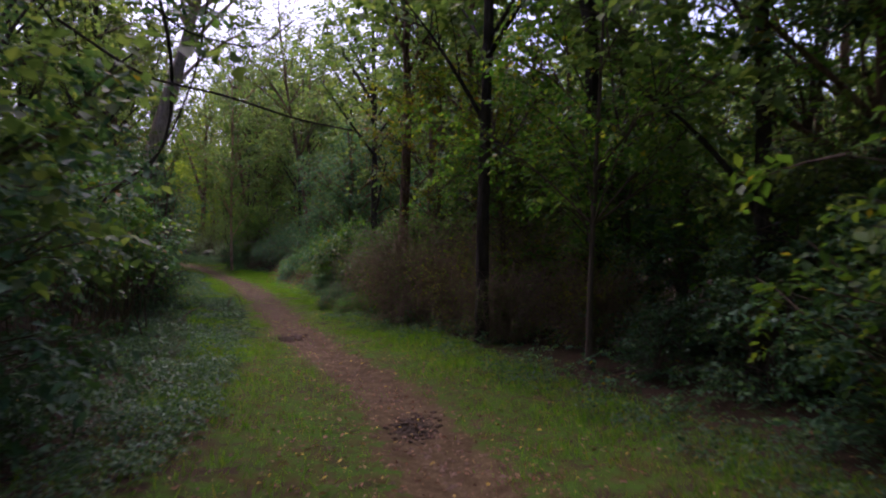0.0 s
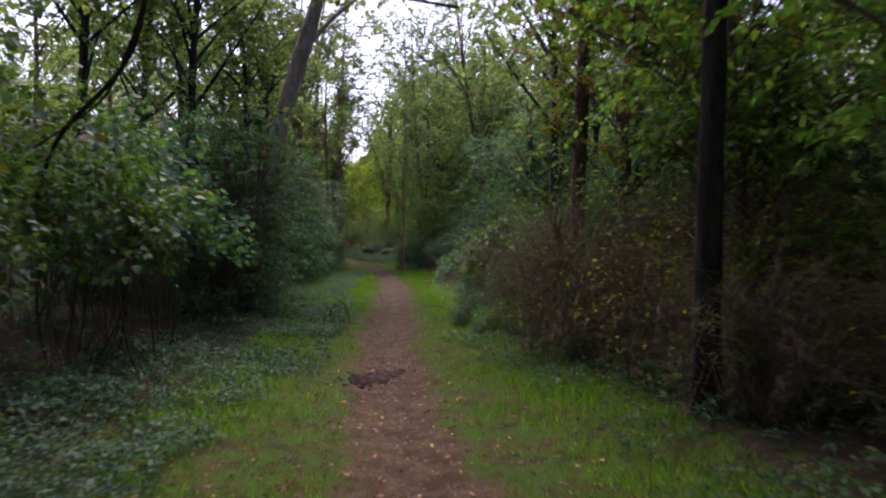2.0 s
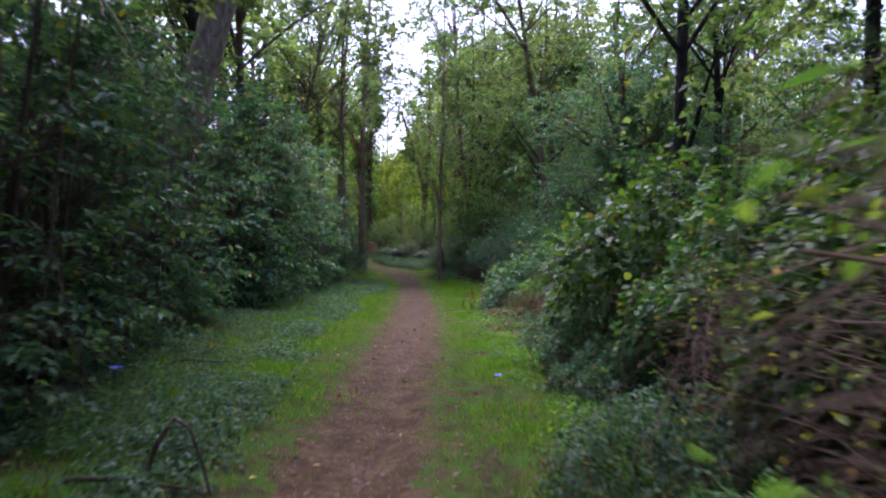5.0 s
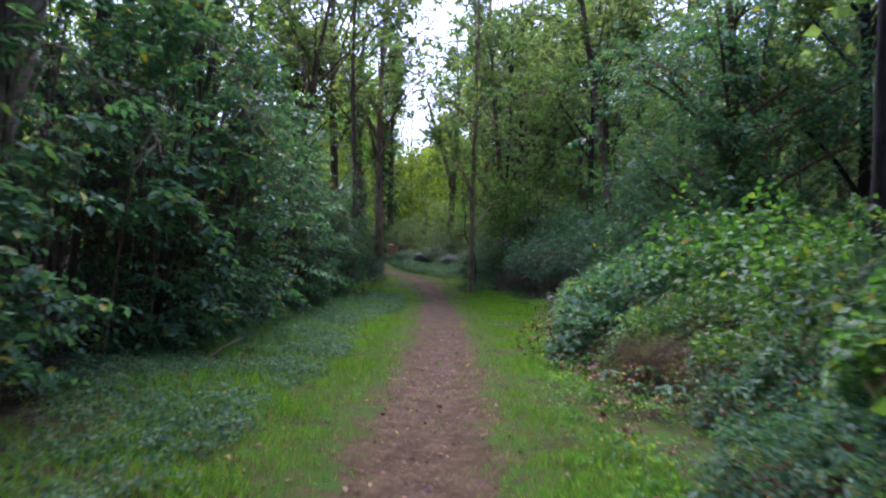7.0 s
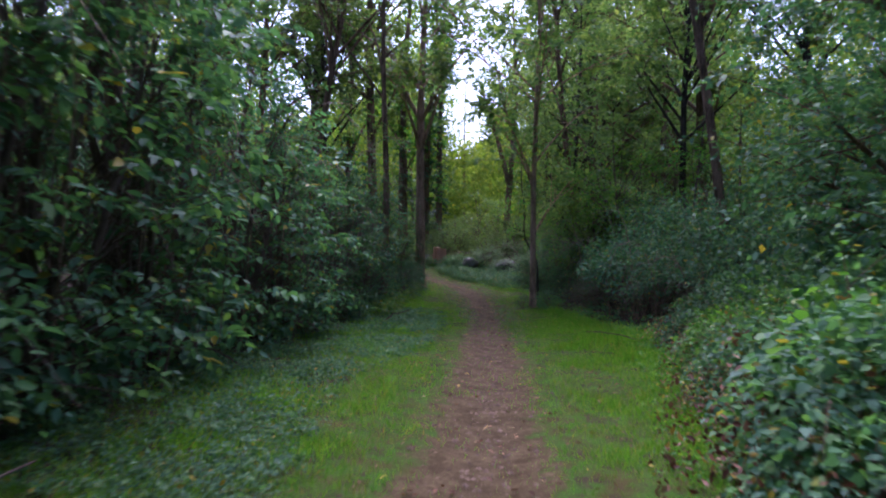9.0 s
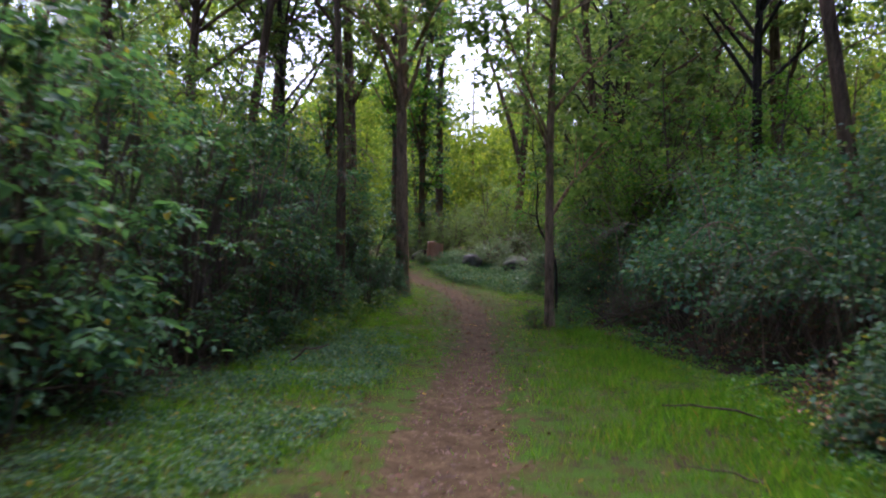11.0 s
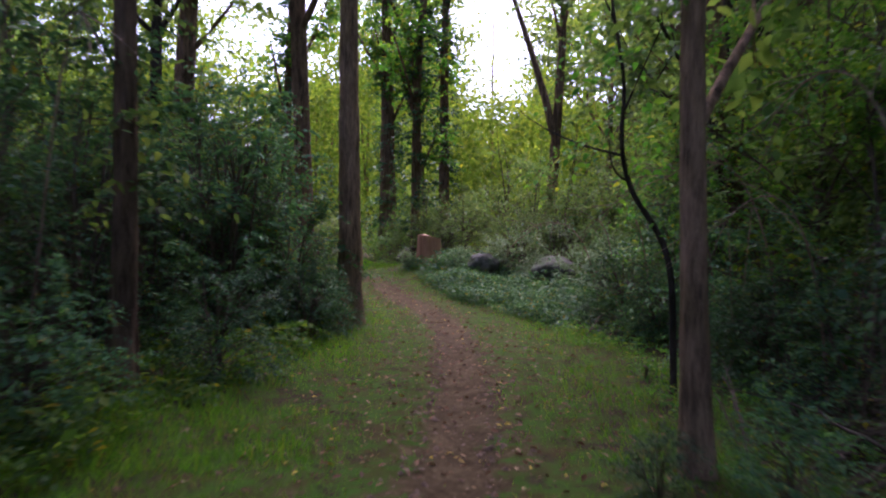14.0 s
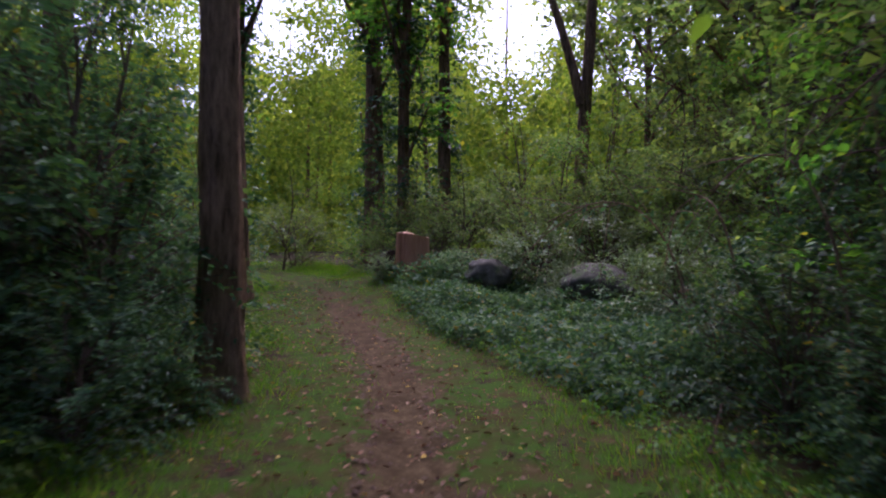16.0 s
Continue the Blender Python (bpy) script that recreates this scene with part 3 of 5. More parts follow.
def build_ground():
    xs = np.unique(np.concatenate([[-900, -400, -200, -120, -80, -60], np.arange(-50, -26, 1.5), np.arange(-26, 4, 0.22), np.arange(4, 30, 1.5), [40, 60, 100, 200, 400, 900]]))
    ys = np.unique(np.concatenate([[-900, -400, -200, -100, -50, -25], np.arange(-14, 1, 0.5), np.arange(1, 55, 0.22), np.arange(55, 90, 1.5), [100, 130, 200, 400, 900]]))
    x, y = np.meshgrid(xs, ys)
    d = trail_distance(x.ravel(), y.ravel())
    x, y = x.ravel(), y.ravel()
    z = land(x, y, d)
    w, h = len(xs), len(ys)
    i, j = np.meshgrid(np.arange(w - 1), np.arange(h - 1))
    a = (j * w + i).ravel()
    tri = np.concatenate([np.stack([a, a + 1, a + w + 1], 1), np.stack([a, a + w + 1, a + w], 1)])
    me = np_mesh("ground", np.stack([x, y, z], 1), tri, ground_material(), smooth=True)
    t = np.clip(1.0 - (np.abs(d) - trail_half(y) * 0.55) / (trail_half(y) * 1.3), 0, 1) * 0.7 * np.interp(y, [48.6, 50.2], [1, 0]) + np.clip(1 - (np.abs(d) - 1.5) / 1.5, 0, 1) * 0.3 + np.interp(y, [37, 40, 47, 49], [0, 1, 1, 0]) * np.clip(1 - (np.abs(d) - 0.25) / 0.8, 0, 1) * 0.09
    layer = me.attributes.new("trail", "FLOAT", "POINT")
    layer.data.foreach_set("value", t.astype(np.float32))
    tagged(new("ground", me), "woodland floor with a trodden brown dirt trail between grassy verges", "ground", kind="structure")


build_ground()


# ---- grass and low growth ----
def edge_sides(x, y, margin=0.0):
    """True between the two hedges."""
    lx = np.interp(y, LEFT_EDGE[:, 1], LEFT_EDGE[:, 0])
    rx = np.interp(y, RIGHT_EDGE[:, 1], RIGHT_EDGE[:, 0])
    return (x > lx - margin) & (x < rx + margin)


def build_grass():
    rng = np.random.default_rng(3)
    n = 1150000
    y = rng.uniform(1.0, 58, n)
    mid = np.interp(y, TRAIL_FINE[:, 1], TRAIL_FINE[:, 0])
    x = mid + rng.uniform(-4.2, 3.6, n)
    d = trail_distance(x, y)
    a = np.abs(d)
    keep = edge_sides(x, y, 0.35)
    patch = 0.5 + 0.35 * wave(x, y, 1.1, 1) + 0.3 * wave(x, y, 3.1, 2)
    dens = np.clip((a - trail_half(y) * (0.85 + 0.5 * wave(x, y, 2.7, 3))) / np.interp(y, [14, 20, 30, 40], [0.36, 0.5, 0.75, 1.1]), np.interp(y, [12, 18, 36, 40], [0.02, 0.1, 0.1, 0.03]) * (1 + 0.8 * wave(x, y, 3.3, 5)), 1) * np.clip(0.8 + patch * 0.5, 0.45, 1)
    dens *= np.interp(y, [0, 8, 14, 18, 37, 41, 47, 50], [0.3, 0.42, 0.75, 0.95, 0.9, 0.36, 0.36, 0.8])
    dens *= np.where(d > 0, 1.0, np.interp(y, [0, 6, 10, 15, 18], [0.3, 0.35, 0.8, 0.9, 1.0]))
    dens *= np.where(d < 0, 1 - np.interp(y, [14, 17, 36, 39], [0, 1, 1, 0]) * np.interp(-d, [0.9, 1.7, 3.0], [0, 0.45, 0.75]), 1.0)
    keep &= rng.uniform(0, 1, n) < dens
    x, y, d, a = x[keep], y[keep], d[keep], a[keep]
    n = len(x)
    p = np.stack([x, y, land(x, y, d) - 0.01], 1)
    h = rng.uniform(0.035, 0.1, n) * (0.7 + 0.5 * np.clip((a - 0.4) / 1.2, 0, 1.2)) * np.clip(0.95 + 0.3 * wave(x, y, 1.6, 4) + 0.35 * wave(x, y, 4.5, 1), 0.5, 1.7)
    way = np.stack([rng.normal(0, 0.45, n), rng.normal(0, 0.45, n), np.ones(n)], 1)
    up = np.stack([rng.normal(0, 1, n), rng.normal(0, 1, n), np.zeros(n)], 1)
    me = np_mesh("grass", *leaves(p, way, up, h, BLADE), LEAF_GRASS)
    tagged(new("grass", me), "short bright green grass on the trail verges", "grass", kind="stuff")


build_grass()


def build_ground_cover():
    """Low leafy plants along the foot of the hedges and on the bank below the stump."""
    rng = np.random.default_rng(5)

    def area(name, label, n, pick, size, leaf, height):
        x, y = pick(n)
        d = trail_distance(x, y)
        ok = (np.abs(d) > 0.75) & (wave(x, y, 1.9, 1) + 0.7 * wave(x, y, 4.3, 2) + rng.normal(0, 0.4, len(x)) > -0.45)
        x, y, d = x[ok], y[ok], d[ok]
        p = np.stack([x, y, land(x, y, d) + rng.uniform(0.01, height, len(x)) * (0.6 + 0.4 * wave(x, y, 2.3))], 1)
        az = rng.uniform(0, 2 * np.pi, len(x))
        way = np.stack([np.cos(az), np.sin(az), rng.uniform(0.1, 0.8, len(x))], 1)
        lc, _ = sprays(p, unit(way), rng.uniform(0.12, 0.26, len(x)), 6, size, rng, 0.5, LEAF4, twig=False)
        me = np_mesh(name, *lc, leaf)
        tagged(new(name, me), label, "plants", kind="stuff")

    def band(line, inner, outer, y0, y1):
        def pick(n):
            y = rng.uniform(y0, y1, n)
            return np.interp(y, line[:, 1], line[:, 0]) + rng.uniform(inner, outer, n), y
        return pick

    area("ivy_bed", "low glossy dark green ivy covering the ground", 6400, band(LEFT_EDGE, -1.6, 0.5, 3.5, 13.2), 0.05, LEAF_IVY, 0.28)
    area("weeds", "low leafy weeds at the foot of the hedge", 20000, band(LEFT_EDGE, -0.7, 1.4, 15, 38), 0.046, LEAF_HEDGE, 0.14)
    area("leafy_plants", "knee-high dark leafy plants at the shaded hedge foot", 2600, band(LEFT_EDGE, -1.0, 0.4, 36, 47), 0.08, LEAF_BRIGHT, 0.4)
    area("weeds", "low leafy weeds along the grass edge", 4000, band(RIGHT_EDGE, -0.15, 0.8, 17, 46), 0.045, LEAF_BRIGHT, 0.2)
    area("weeds", "sparse low plants at the wood's edge", 2500, band(RIGHT_EDGE, -0.5, 0.8, 3, 16), 0.05, LEAF_HEDGE, 0.22)

    area("dry_plants", "withered reddish-brown plants at the foot of the vines", 420, band(RIGHT_EDGE, 0.05, 0.7, 23, 31), 0.05, LEAF_DRY, 0.3)

    def knoll(n):
        u, v = rng.uniform(0, 1, n), rng.uniform(-0.9, 1.6, n)
        return -18.4 + 5.6 * u + 0.75 * v, 50.2 - 4.8 * u + 0.75 * v
    area("bank_plants", "low creeping plants covering the bank below the stump", 11000, knoll, 0.065, LEAF_HEDGE, 0.42)
    def stump_foot(n):
        return -18.65 + rng.normal(0, 0.42, n), 49.95 + rng.normal(0, 0.28, n)
    area("stump_weeds", "knee-high creepers round the foot of the stump", 700, stump_foot, 0.07, LEAF_HEDGE, 0.42)
    area("weeds", "dim leafy weeds between the ivy and the grass", 2600, band(LEFT_EDGE, -1.6, 0.9, 12.5, 17.5), 0.05, LEAF_IVY, 0.2)
    area("forest_plants", "low leafy plants on the shaded woodland floor", 5000, band(LEFT_EDGE, -6, -0.7, 8, 52), 0.09, LEAF_HEDGE, 0.35)
    area("forest_plants", "low leafy plants under the vines and young trees", 4500, band(RIGHT_EDGE, 0.3, 5.5, 3, 47), 0.085, LEAF_HEDGE, 0.35)


build_ground_cover()


def build_litter():
    rng = np.random.default_rng(8)
    n = 22000
    y = rng.uniform(1.5, 52, n)
    x = np.interp(y, TRAIL_FINE[:, 1], TRAIL_FINE[:, 0]) + rng.normal(0, 1.3, n)
    keep = rng.uniform(0, 1, n) < np.interp(y, [0, 6, 12, 17, 36, 41, 52], [1, 1, 0.6, 0.2, 0.2, 1, 1])
    x, y = x[keep], y[keep]
    n = len(x)
    p = np.stack([x, y, land(x, y) + rng.uniform(0.004, 0.03, n)], 1)
    az = rng.uniform(0, 2 * np.pi, n)
    way = np.stack([np.cos(az), np.sin(az), rng.normal(0, 0.25, n)], 1)
    up = np.stack([rng.normal(0, 0.35, n), rng.normal(0, 0.35, n), np.ones(n)], 1)
    me = np_mesh("fallen_leaves", *leaves(p, way, up, rng.uniform(0.018, 0.06, n), LEAF6), LEAF_DRY)
    tagged(new("fallen_leaves", me), "scattered dry brown and yellow fallen leaves on the ground", "leaves", kind="stuff")


build_litter()


def build_clods():
    """Crumbs of soil and small stones on the trodden trail."""
    rng = np.random.default_rng(9)
    n = 5200
    y = rng.uniform(3, 50, n)
    x = np.interp(y, TRAIL_FINE[:, 1], TRAIL_FINE[:, 0]) + rng.normal(0, 0.2, n)
    base = np.array([(1, 0, 0), (0, 1, 0), (-1, 0, 0), (0, -1, 0), (0, 0, 0.7)], float)
    tri = np.array([(0, 1, 4), (1, 2, 4), (2, 3, 4), (3, 0, 4)])
    r = rng.uniform(0.006, 0.03, n) ** 1.0
    v = base[None] * r[:, None, None] * rng.uniform(0.6, 1.4, (n, 5, 3))
    v = v + np.stack([x, y, land(x, y) - 0.002], 1)[:, None]
    t = tri[None] + (np.arange(n) * 5)[:, None, None]
    me = np_mesh("soil_crumbs", v.reshape(-1, 3), t.reshape(-1, 3), CLOD)
    tagged(new("soil_crumbs", me), "crumbs of brown soil and small stones on the trail", "soil", kind="stuff")


def build_mud():
    """Two churned patches of dark wet clods on the trail."""
    rng = np.random.default_rng(12)
    n = 1000
    k = rng.uniform(0, 1, n) < 0.65
    x, y = np.where(k, -2.61, -0.26) + rng.normal(0, 0.1, n), np.where(k, 12.93, 6.90) + rng.normal(0, 0.24, n)
    bm = bmesh.new()
    bmesh.ops.create_icosphere(bm, subdivisions=1, radius=1.0)
    base = np.array([v.co[:] for v in bm.verts])
    tri = np.array([[v.index for v in f.verts] for f in bm.faces])
    bm.free()
    r = rng.uniform(0.006, 0.05, n) * rng.uniform(0.4, 1, n)
    v = base[None] * r[:, None, None] * np.array([1, 1, 0.42]) * rng.uniform(0.65, 1.35, (n, len(base), 1))
    v = v + np.stack([x, y, land(x, y) + 0.004], 1)[:, None]
    t = tri[None] + (np.arange(n) * len(base))[:, None, None]
    mud = bark_material("wet_mud", (0.026, 0.017, 0.012), (0.1, 0.066, 0.048), 12, 0.3)
    tagged(new("mud_clods", np_mesh("mud_clods", v.reshape(-1, 3), t.reshape(-1, 3), mud)), "dark churned mud clods on the trail", "mud", kind="stuff")


build_mud()
CLOD = bark_material("soil_clod", (0.03, 0.018, 0.012), (0.2, 0.13, 0.1), 12, 0.3)
build_clods()


# ---- trees and shrubs ----
RNG = random.Random(21)


def put(ob, x, y, scale=1.0, turn=None, sink=0.03, tall=1.0):
    turn = RNG.uniform(0, 360) if turn is None else turn
    return pose(x, y, ground_z(x, y) - sink, 0, 0, turn) @ Matrix.Diagonal((scale, scale, scale * tall, 1))


def plant_all(kinds, places, label, category, group):
    """The first of each kind is set out itself, the rest are copies."""
    used = set()
    for i, (x, y, s, *rest) in enumerate(places):
        k = rest[0] if rest else i % len(kinds)
        ob = kinds[k]
        m = put(ob, x, y, s)
        if k in used:
            ob = copy_thing(ob, m)
            ob.matrix_basis = m
        else:
            used.add(k)
            ob.matrix_basis = m
        tagged(ob, label, category, group)


def along(line, y0, y1, step, off, spread, s0, s1):
    out, y = [], y0
    while y < y1:
        x = float(np.interp(y, line[:, 1], line[:, 0])) + off + RNG.uniform(-spread, spread)
        out.append((x, y + RNG.uniform(-0.3, 0.3), RNG.uniform(s0, s1)))
        y += step * RNG.uniform(0.8, 1.2)
    return out


# hedge on the left of the trail
hedge = [shrub(101 + i, 4.0, 1.4, 7, (100, 100, 80)[i], (4, 4, 5)[i], (9, 9, 7)[i], (0.11, 0.12, 0.17)[i], LEAF_HEDGE, droop=0.4, box=True, hollow=0.55, shape=LEAF6, layered=i != 1, canes=40) for i in range(3)]
plant_all(hedge, along(LEFT_EDGE, 16.6, 23.5, 1.05, -1.2, 0.25, 0.8, 1.0) + along(LEFT_EDGE, 24, 31, 1.05, -1.2, 0.25, 0.9, 1.2)
          + along(LEFT_EDGE, 32, 37.5, 1.0, -0.8, 0.25, 0.62, 0.82) + along(LEFT_EDGE, 38, 47.5, 1.0, -1.5, 0.25, 0.42, 0.62) + along(LEFT_EDGE, 31, 47, 1.7, -2.6, 0.4, 0.65, 0.9) + [(-17.3, 42.8, 0.75), (-18.4, 44.2, 0.85), (-19.6, 45.6, 0.8), (-18.2, 41.4, 0.9)],
          "dense dark green leafy shrub in the hedge beside the trail", "shrub", "hedge shrubs")
low_bush = [vine_mound(121 + i, 1.75, 2.9, 7, 8500, 0.1, LEAF_HEDGE if i else LEAF_VINE, low=0.68, shoots=30, strands=10, dry=0) for i in range(2)]
plant_all(low_bush, [(-5.5, 11.9, 0.92), (-6.3, 13.9, 1.0), (-5.3, 9.6, 0.85), (-7.6, 11.4, 1.0), (-8.4, 14.0, 1.1), (-7.7, 15.9, 1.0), (-7.2, 9.0, 1.0)],
          "rounded bush with broad bright green leaves over a dark hollow", "bush", "bushes by the ivy bed")
# mounds of vines on the right
big_mound = [vine_mound(136, 1.25, 2.15, 7, 11000, 0.08, LEAF_VINE, low=0.48, shoots=20, strands=40, dry=0.01)]
plant_all(big_mound, [(-2.55, 21.0, 0.95), (-1.0, 19.8, 1.0), (-0.6, 21.8, 1.15), (-1.3, 17.9, 0.8), (-2.95, 22.6, 0.72), (-1.9, 19.6, 0.8)], "tall bright green bush draped in vines", "vines", "tall vine mounds")
mound = [vine_mound(131 + i, 1.5, 1.3, 7, 9500, 0.066, LEAF_VINE if i != 1 else LEAF_HEDGE, shoots=(26, 12, 40)[i], strands=40, dry=0.2, arcs=16) for i in range(3)]
plant_all(mound, [(-2.0, 23.2, 0.9), (-3.05, 21.2, 0.5, 1), (-3.4, 22.4, 0.46, 1), (-2.9, 19.9, 0.36, 1), (-3.55, 24.1, 0.52), (-1.3, 22.6, 1.15), (-3.5, 24.9, 0.68), (-2.0, 24.4, 1.1), (-4.3, 26.3, 0.66), (-2.9, 26.6, 1.1), (-4.95, 27.6, 0.95, 1), (-3.9, 28.6, 1.4, 2), (-5.6, 29.6, 0.72, 1), (-4.4, 30.6, 1.2), (-5.9, 31.8, 0.75), (-4.7, 33.0, 1.1, 1), (-2.2, 29.2, 1.3), (-6.5, 34.2, 0.75, 1), (-5.3, 35.2, 1.1, 1), (-2.35, 17.5, 0.42), (-1.9, 16.4, 0.34), (-0.6, 21.8, 1.3), (-1.2, 25.6, 1.3)],
          "low mound of green vines and brambles", "vines", "vine mounds")
dark_mound = [vine_mound(141, 2.2, 2.75, 8, 13000, 0.078, LEAF_HEDGE, low=0.4, shoots=26, strands=240, dry=0.03, arcs=160)]
plant_all(dark_mound, [(-8.3, 39.0, 0.88), (-7.0, 37.1, 0.8), (-8.8, 41.6, 0.85), (-6.3, 40.2, 1.1), (-4.9, 37.6, 1.0)], "tall dark mound of vines drooping over a hollow", "vines", "dark vine mounds")
# the second kind's darker leaf colour helps paint the deep shade near the start
wood_edge = [shrub(146 + i, 2.0, 1.15, 6, 90, 5, 10, 0.085, LEAF_IVY if i else LEAF_HEDGE, droop=0.5, low=0.0, box=True, shape=LEAF6) for i in range(2)]
plant_all(wood_edge, [(-16.55, 43.75, 0.36), (-16.95, 43.6, 0.5), (-17.2, 43.9, 0.95), (-11.5, 39.65, 0.18), (-10.95, 39.75, 0.26), (4.2, 3.6, 1.0, 1), (3.6, 5.6, 1.0, 1), (3.3, 7.4, 0.8, 1), (2.6, 8.9, 0.5, 1), (4.9, 6.6, 1.3, 1), (4.4, 8.8, 1.2, 1), (3.4, 10.4, 1.0, 1), (5.6, 10.0, 1.3, 1), (-17.9, 43.2, 0.8), (-19.0, 44.6, 0.9), (-20.3, 46.0, 0.85), (-18.4, 41.6, 1.0), (-16.2, 43.0, 0.45), (-20.6, 43.8, 1.2), (-3.75, 5.0, 1.5, 1), (-3.6, 3.2, 0.9, 1), (-4.3, 6.8, 0.9, 1), (-12.1, 44.3, 0.7), (-12.6, 46.2, 0.8), (-11.4, 43.0, 0.7), (-13.0, 48.0, 0.75), (-9.4, 17.4, 1.2), (-10.4, 16.6, 1.3), (-14.9, 38.8, 0.5), (-15.2, 40.6, 0.5)] + along(RIGHT_EDGE, 41, 46.2, 0.8, 1.0, 0.3, 0.35, 0.5),
          "dark leafy shrub in the shade of the trees", "shrub", "shade shrubs")
# dead brush
brush = [shrub(151 + i, 1.75, 1.3, 9, 200, 3, 4, 0.06, LEAF_YELLOW if i else LEAF_BRIGHT, TWIG_DEAD, droop=0.45, low=0.0, name="dead_brush", hollow=0.1, length=0.45, twig=True, shape=LEAF6, canes=330) for i in range(2)]
plant_all(brush, [(1.0, 11.9, 0.75), (0.4, 13.3, 0.95), (-0.45, 14.7, 1.2), (-0.95, 16.3, 0.9), (-1.5, 17.6, 0.8), (1.6, 13.4, 1.3), (0.6, 16.0, 1.35), (2.3, 11.2, 0.85), (-6.05, 30.5, 0.42), (-5.75, 28.5, 0.36), (-6.45, 32.7, 0.42), (-4.75, 25.3, 0.34), (-10.2, 40.4, 0.4)],
          "tangled brush of dead brown stems with few yellow leaves", "brush", "dead brush")
def low_at_bend(q, tall):
    """Keeps the growth low where the bend lets the sky through between the trunks."""
    x, y, size = q[:3]
    far = math.hypot(x + 10.5, y - 35.5)
    az = math.degrees(math.atan2(-(x + 10.5), y - 35.5))
    return (x, y, min(size, (1.5 + 0.2 * far) / tall), *q[3:]) if y > 36 and far > 3.5 and 36 < az < 53 else q


def in_window(q):
    """Where the wood thins to the right of the trail's start and lets the sky through."""
    return 4 < q[1] < 60 and abs(q[0] - 0.4 * q[1]) < 0.9


# understorey
sapling = [tree(161 + i, 6.2 - 0.5 * i, 0.08, (0.04 * (i - 1), 0.03), (0.52, 1.8, 0.44), 12, 5, 4, 10, 0.13, LEAF_BRIGHT if i == 1 else LEAF_CANOPY, TWIG, "sapling", low_limbs=5, length=0.5) for i in range(3)]
places = along(RIGHT_EDGE, 3.5, 10, 1.5, 2.6, 0.7, 0.8, 1.15) + along(RIGHT_EDGE, 10.5, 18, 1.5, 4.0, 0.6, 0.9, 1.15)
places += [(-10.6, 42.6, 0.6), (-9.6, 43.6, 0.8), (-11.0, 44.6, 0.65), (-11.9, 46.0, 0.7), (-10.2, 46.0, 0.9), (-12.4, 47.6, 0.75), (-13.0, 49.4, 0.75), (-11.2, 48.6, 0.95), (-14.0, 51.4, 0.75), (-12.5, 51.5, 0.95), (-15.4, 52.6, 0.7), (-16.6, 53.0, 0.55), (-17.6, 53.6, 0.6), (-19.4, 53.0, 0.5), (-20.3, 52.6, 0.42), (-14.2, 54.5, 0.9), (-16, 56, 0.9), (-19.5, 56, 0.7), (-22.5, 54.6, 0.55), (-25.4, 54.8, 0.6), (-27.0, 53.2, 0.7), (-8.2, 43.8, 1.0), (-7.0, 45.6, 1.1), (-9.0, 47.4, 1.1), (-7.4, 49.0, 1.2), (-10.2, 50.2, 1.1), (-11.8, 54.0, 1.1), (-13.6, 56.4, 1.1), (-15.6, 58.4, 1.0), (-5.6, 47.0, 1.2), (-18.0, 57.6, 0.8), (-20.6, 58.4, 0.8)]
places += along(LEFT_EDGE, 36, 50, 1.7, -3.4, 0.7, 0.6, 0.95)
plant_all(sapling, [low_at_bend(q, 6.0) for q in places], "slender young tree with green leaves in the understorey", "tree", "saplings")
high_sapling = [tree(171 + i, 6.5, 0.09, (-0.05 * i, 0.02), (0.68, 1.9, 0.28), 14, 6, 4, 11, 0.12, LEAF_YELLOW if i else LEAF_BRIGHT, TWIG, "sapling", length=0.5) for i in range(2)]
plant_all(high_sapling, [(1.1, 13.4, 0.95), (-0.2, 15.9, 1.0), (1.9, 9.6, 1.0), (1.2, 14.8, 1.1), (2.9, 11.6, 1.0), (-11.0, 43.4, 0.7, 0), (-10.5, 45.0, 0.75, 0), (-11.9, 45.6, 0.62, 0), (-9.9, 42.6, 0.8, 0)],
          "young tree with yellow-green leaves reaching over the trail", "tree", "saplings over the trail")
thicket = [tree(176 + i, 7.0, 0.1, (0.02, 0.03 * i), (0.5, 2.2, 0.48), 13, 5, 3, 10, 0.15, LEAF_CANOPY if i else LEAF_HEDGE, TWIG, "young_tree", low_limbs=4, length=0.6, shape=LEAF_BROAD) for i in range(2)]
places = along(RIGHT_EDGE, 3, 19, 2.0, 5.2, 1.0, 0.9, 1.3) + along(RIGHT_EDGE, 22, 40, 2.2, 7.0, 1.2, 0.6, 0.95) + along(RIGHT_EDGE, 6, 42, 3.0, 11, 1.5, 0.9, 1.3)
# the one at (4.6, 3.0) is added out of view to darken the start
places += along(LEFT_EDGE, 5, 18, 3.2, -9.0, 0.9, 0.6, 0.9) + along(LEFT_EDGE, 18, 31, 2.6, -3.9, 0.4, 0.6, 0.8) + along(LEFT_EDGE, 28, 50, 3.4, -7.5, 1.0, 0.65, 0.9) + [(4.6, 3.0, 0.9), (-4.5, 5.4, 1.05), (-5.3, 7.0, 1.0), (-5.9, 6.2, 1.0), (-4.3, 3.2, 0.9), (-20.5, 45.0, 1.15), (-21.8, 46.8, 1.3), (-22.6, 45.2, 1.3), (-19.9, 43.4, 0.8)]
plant_all(thicket, [low_at_bend(q, 7.0) for q in places if not in_window(q)], "bushy young tree filling the understorey", "tree", "young trees")
shrub_back = [shrub(181, 1.5, 1.2, 6, 75, 4, 10, 0.085, LEAF_CANOPY, droop=0.3, low=0.0, box=True)]
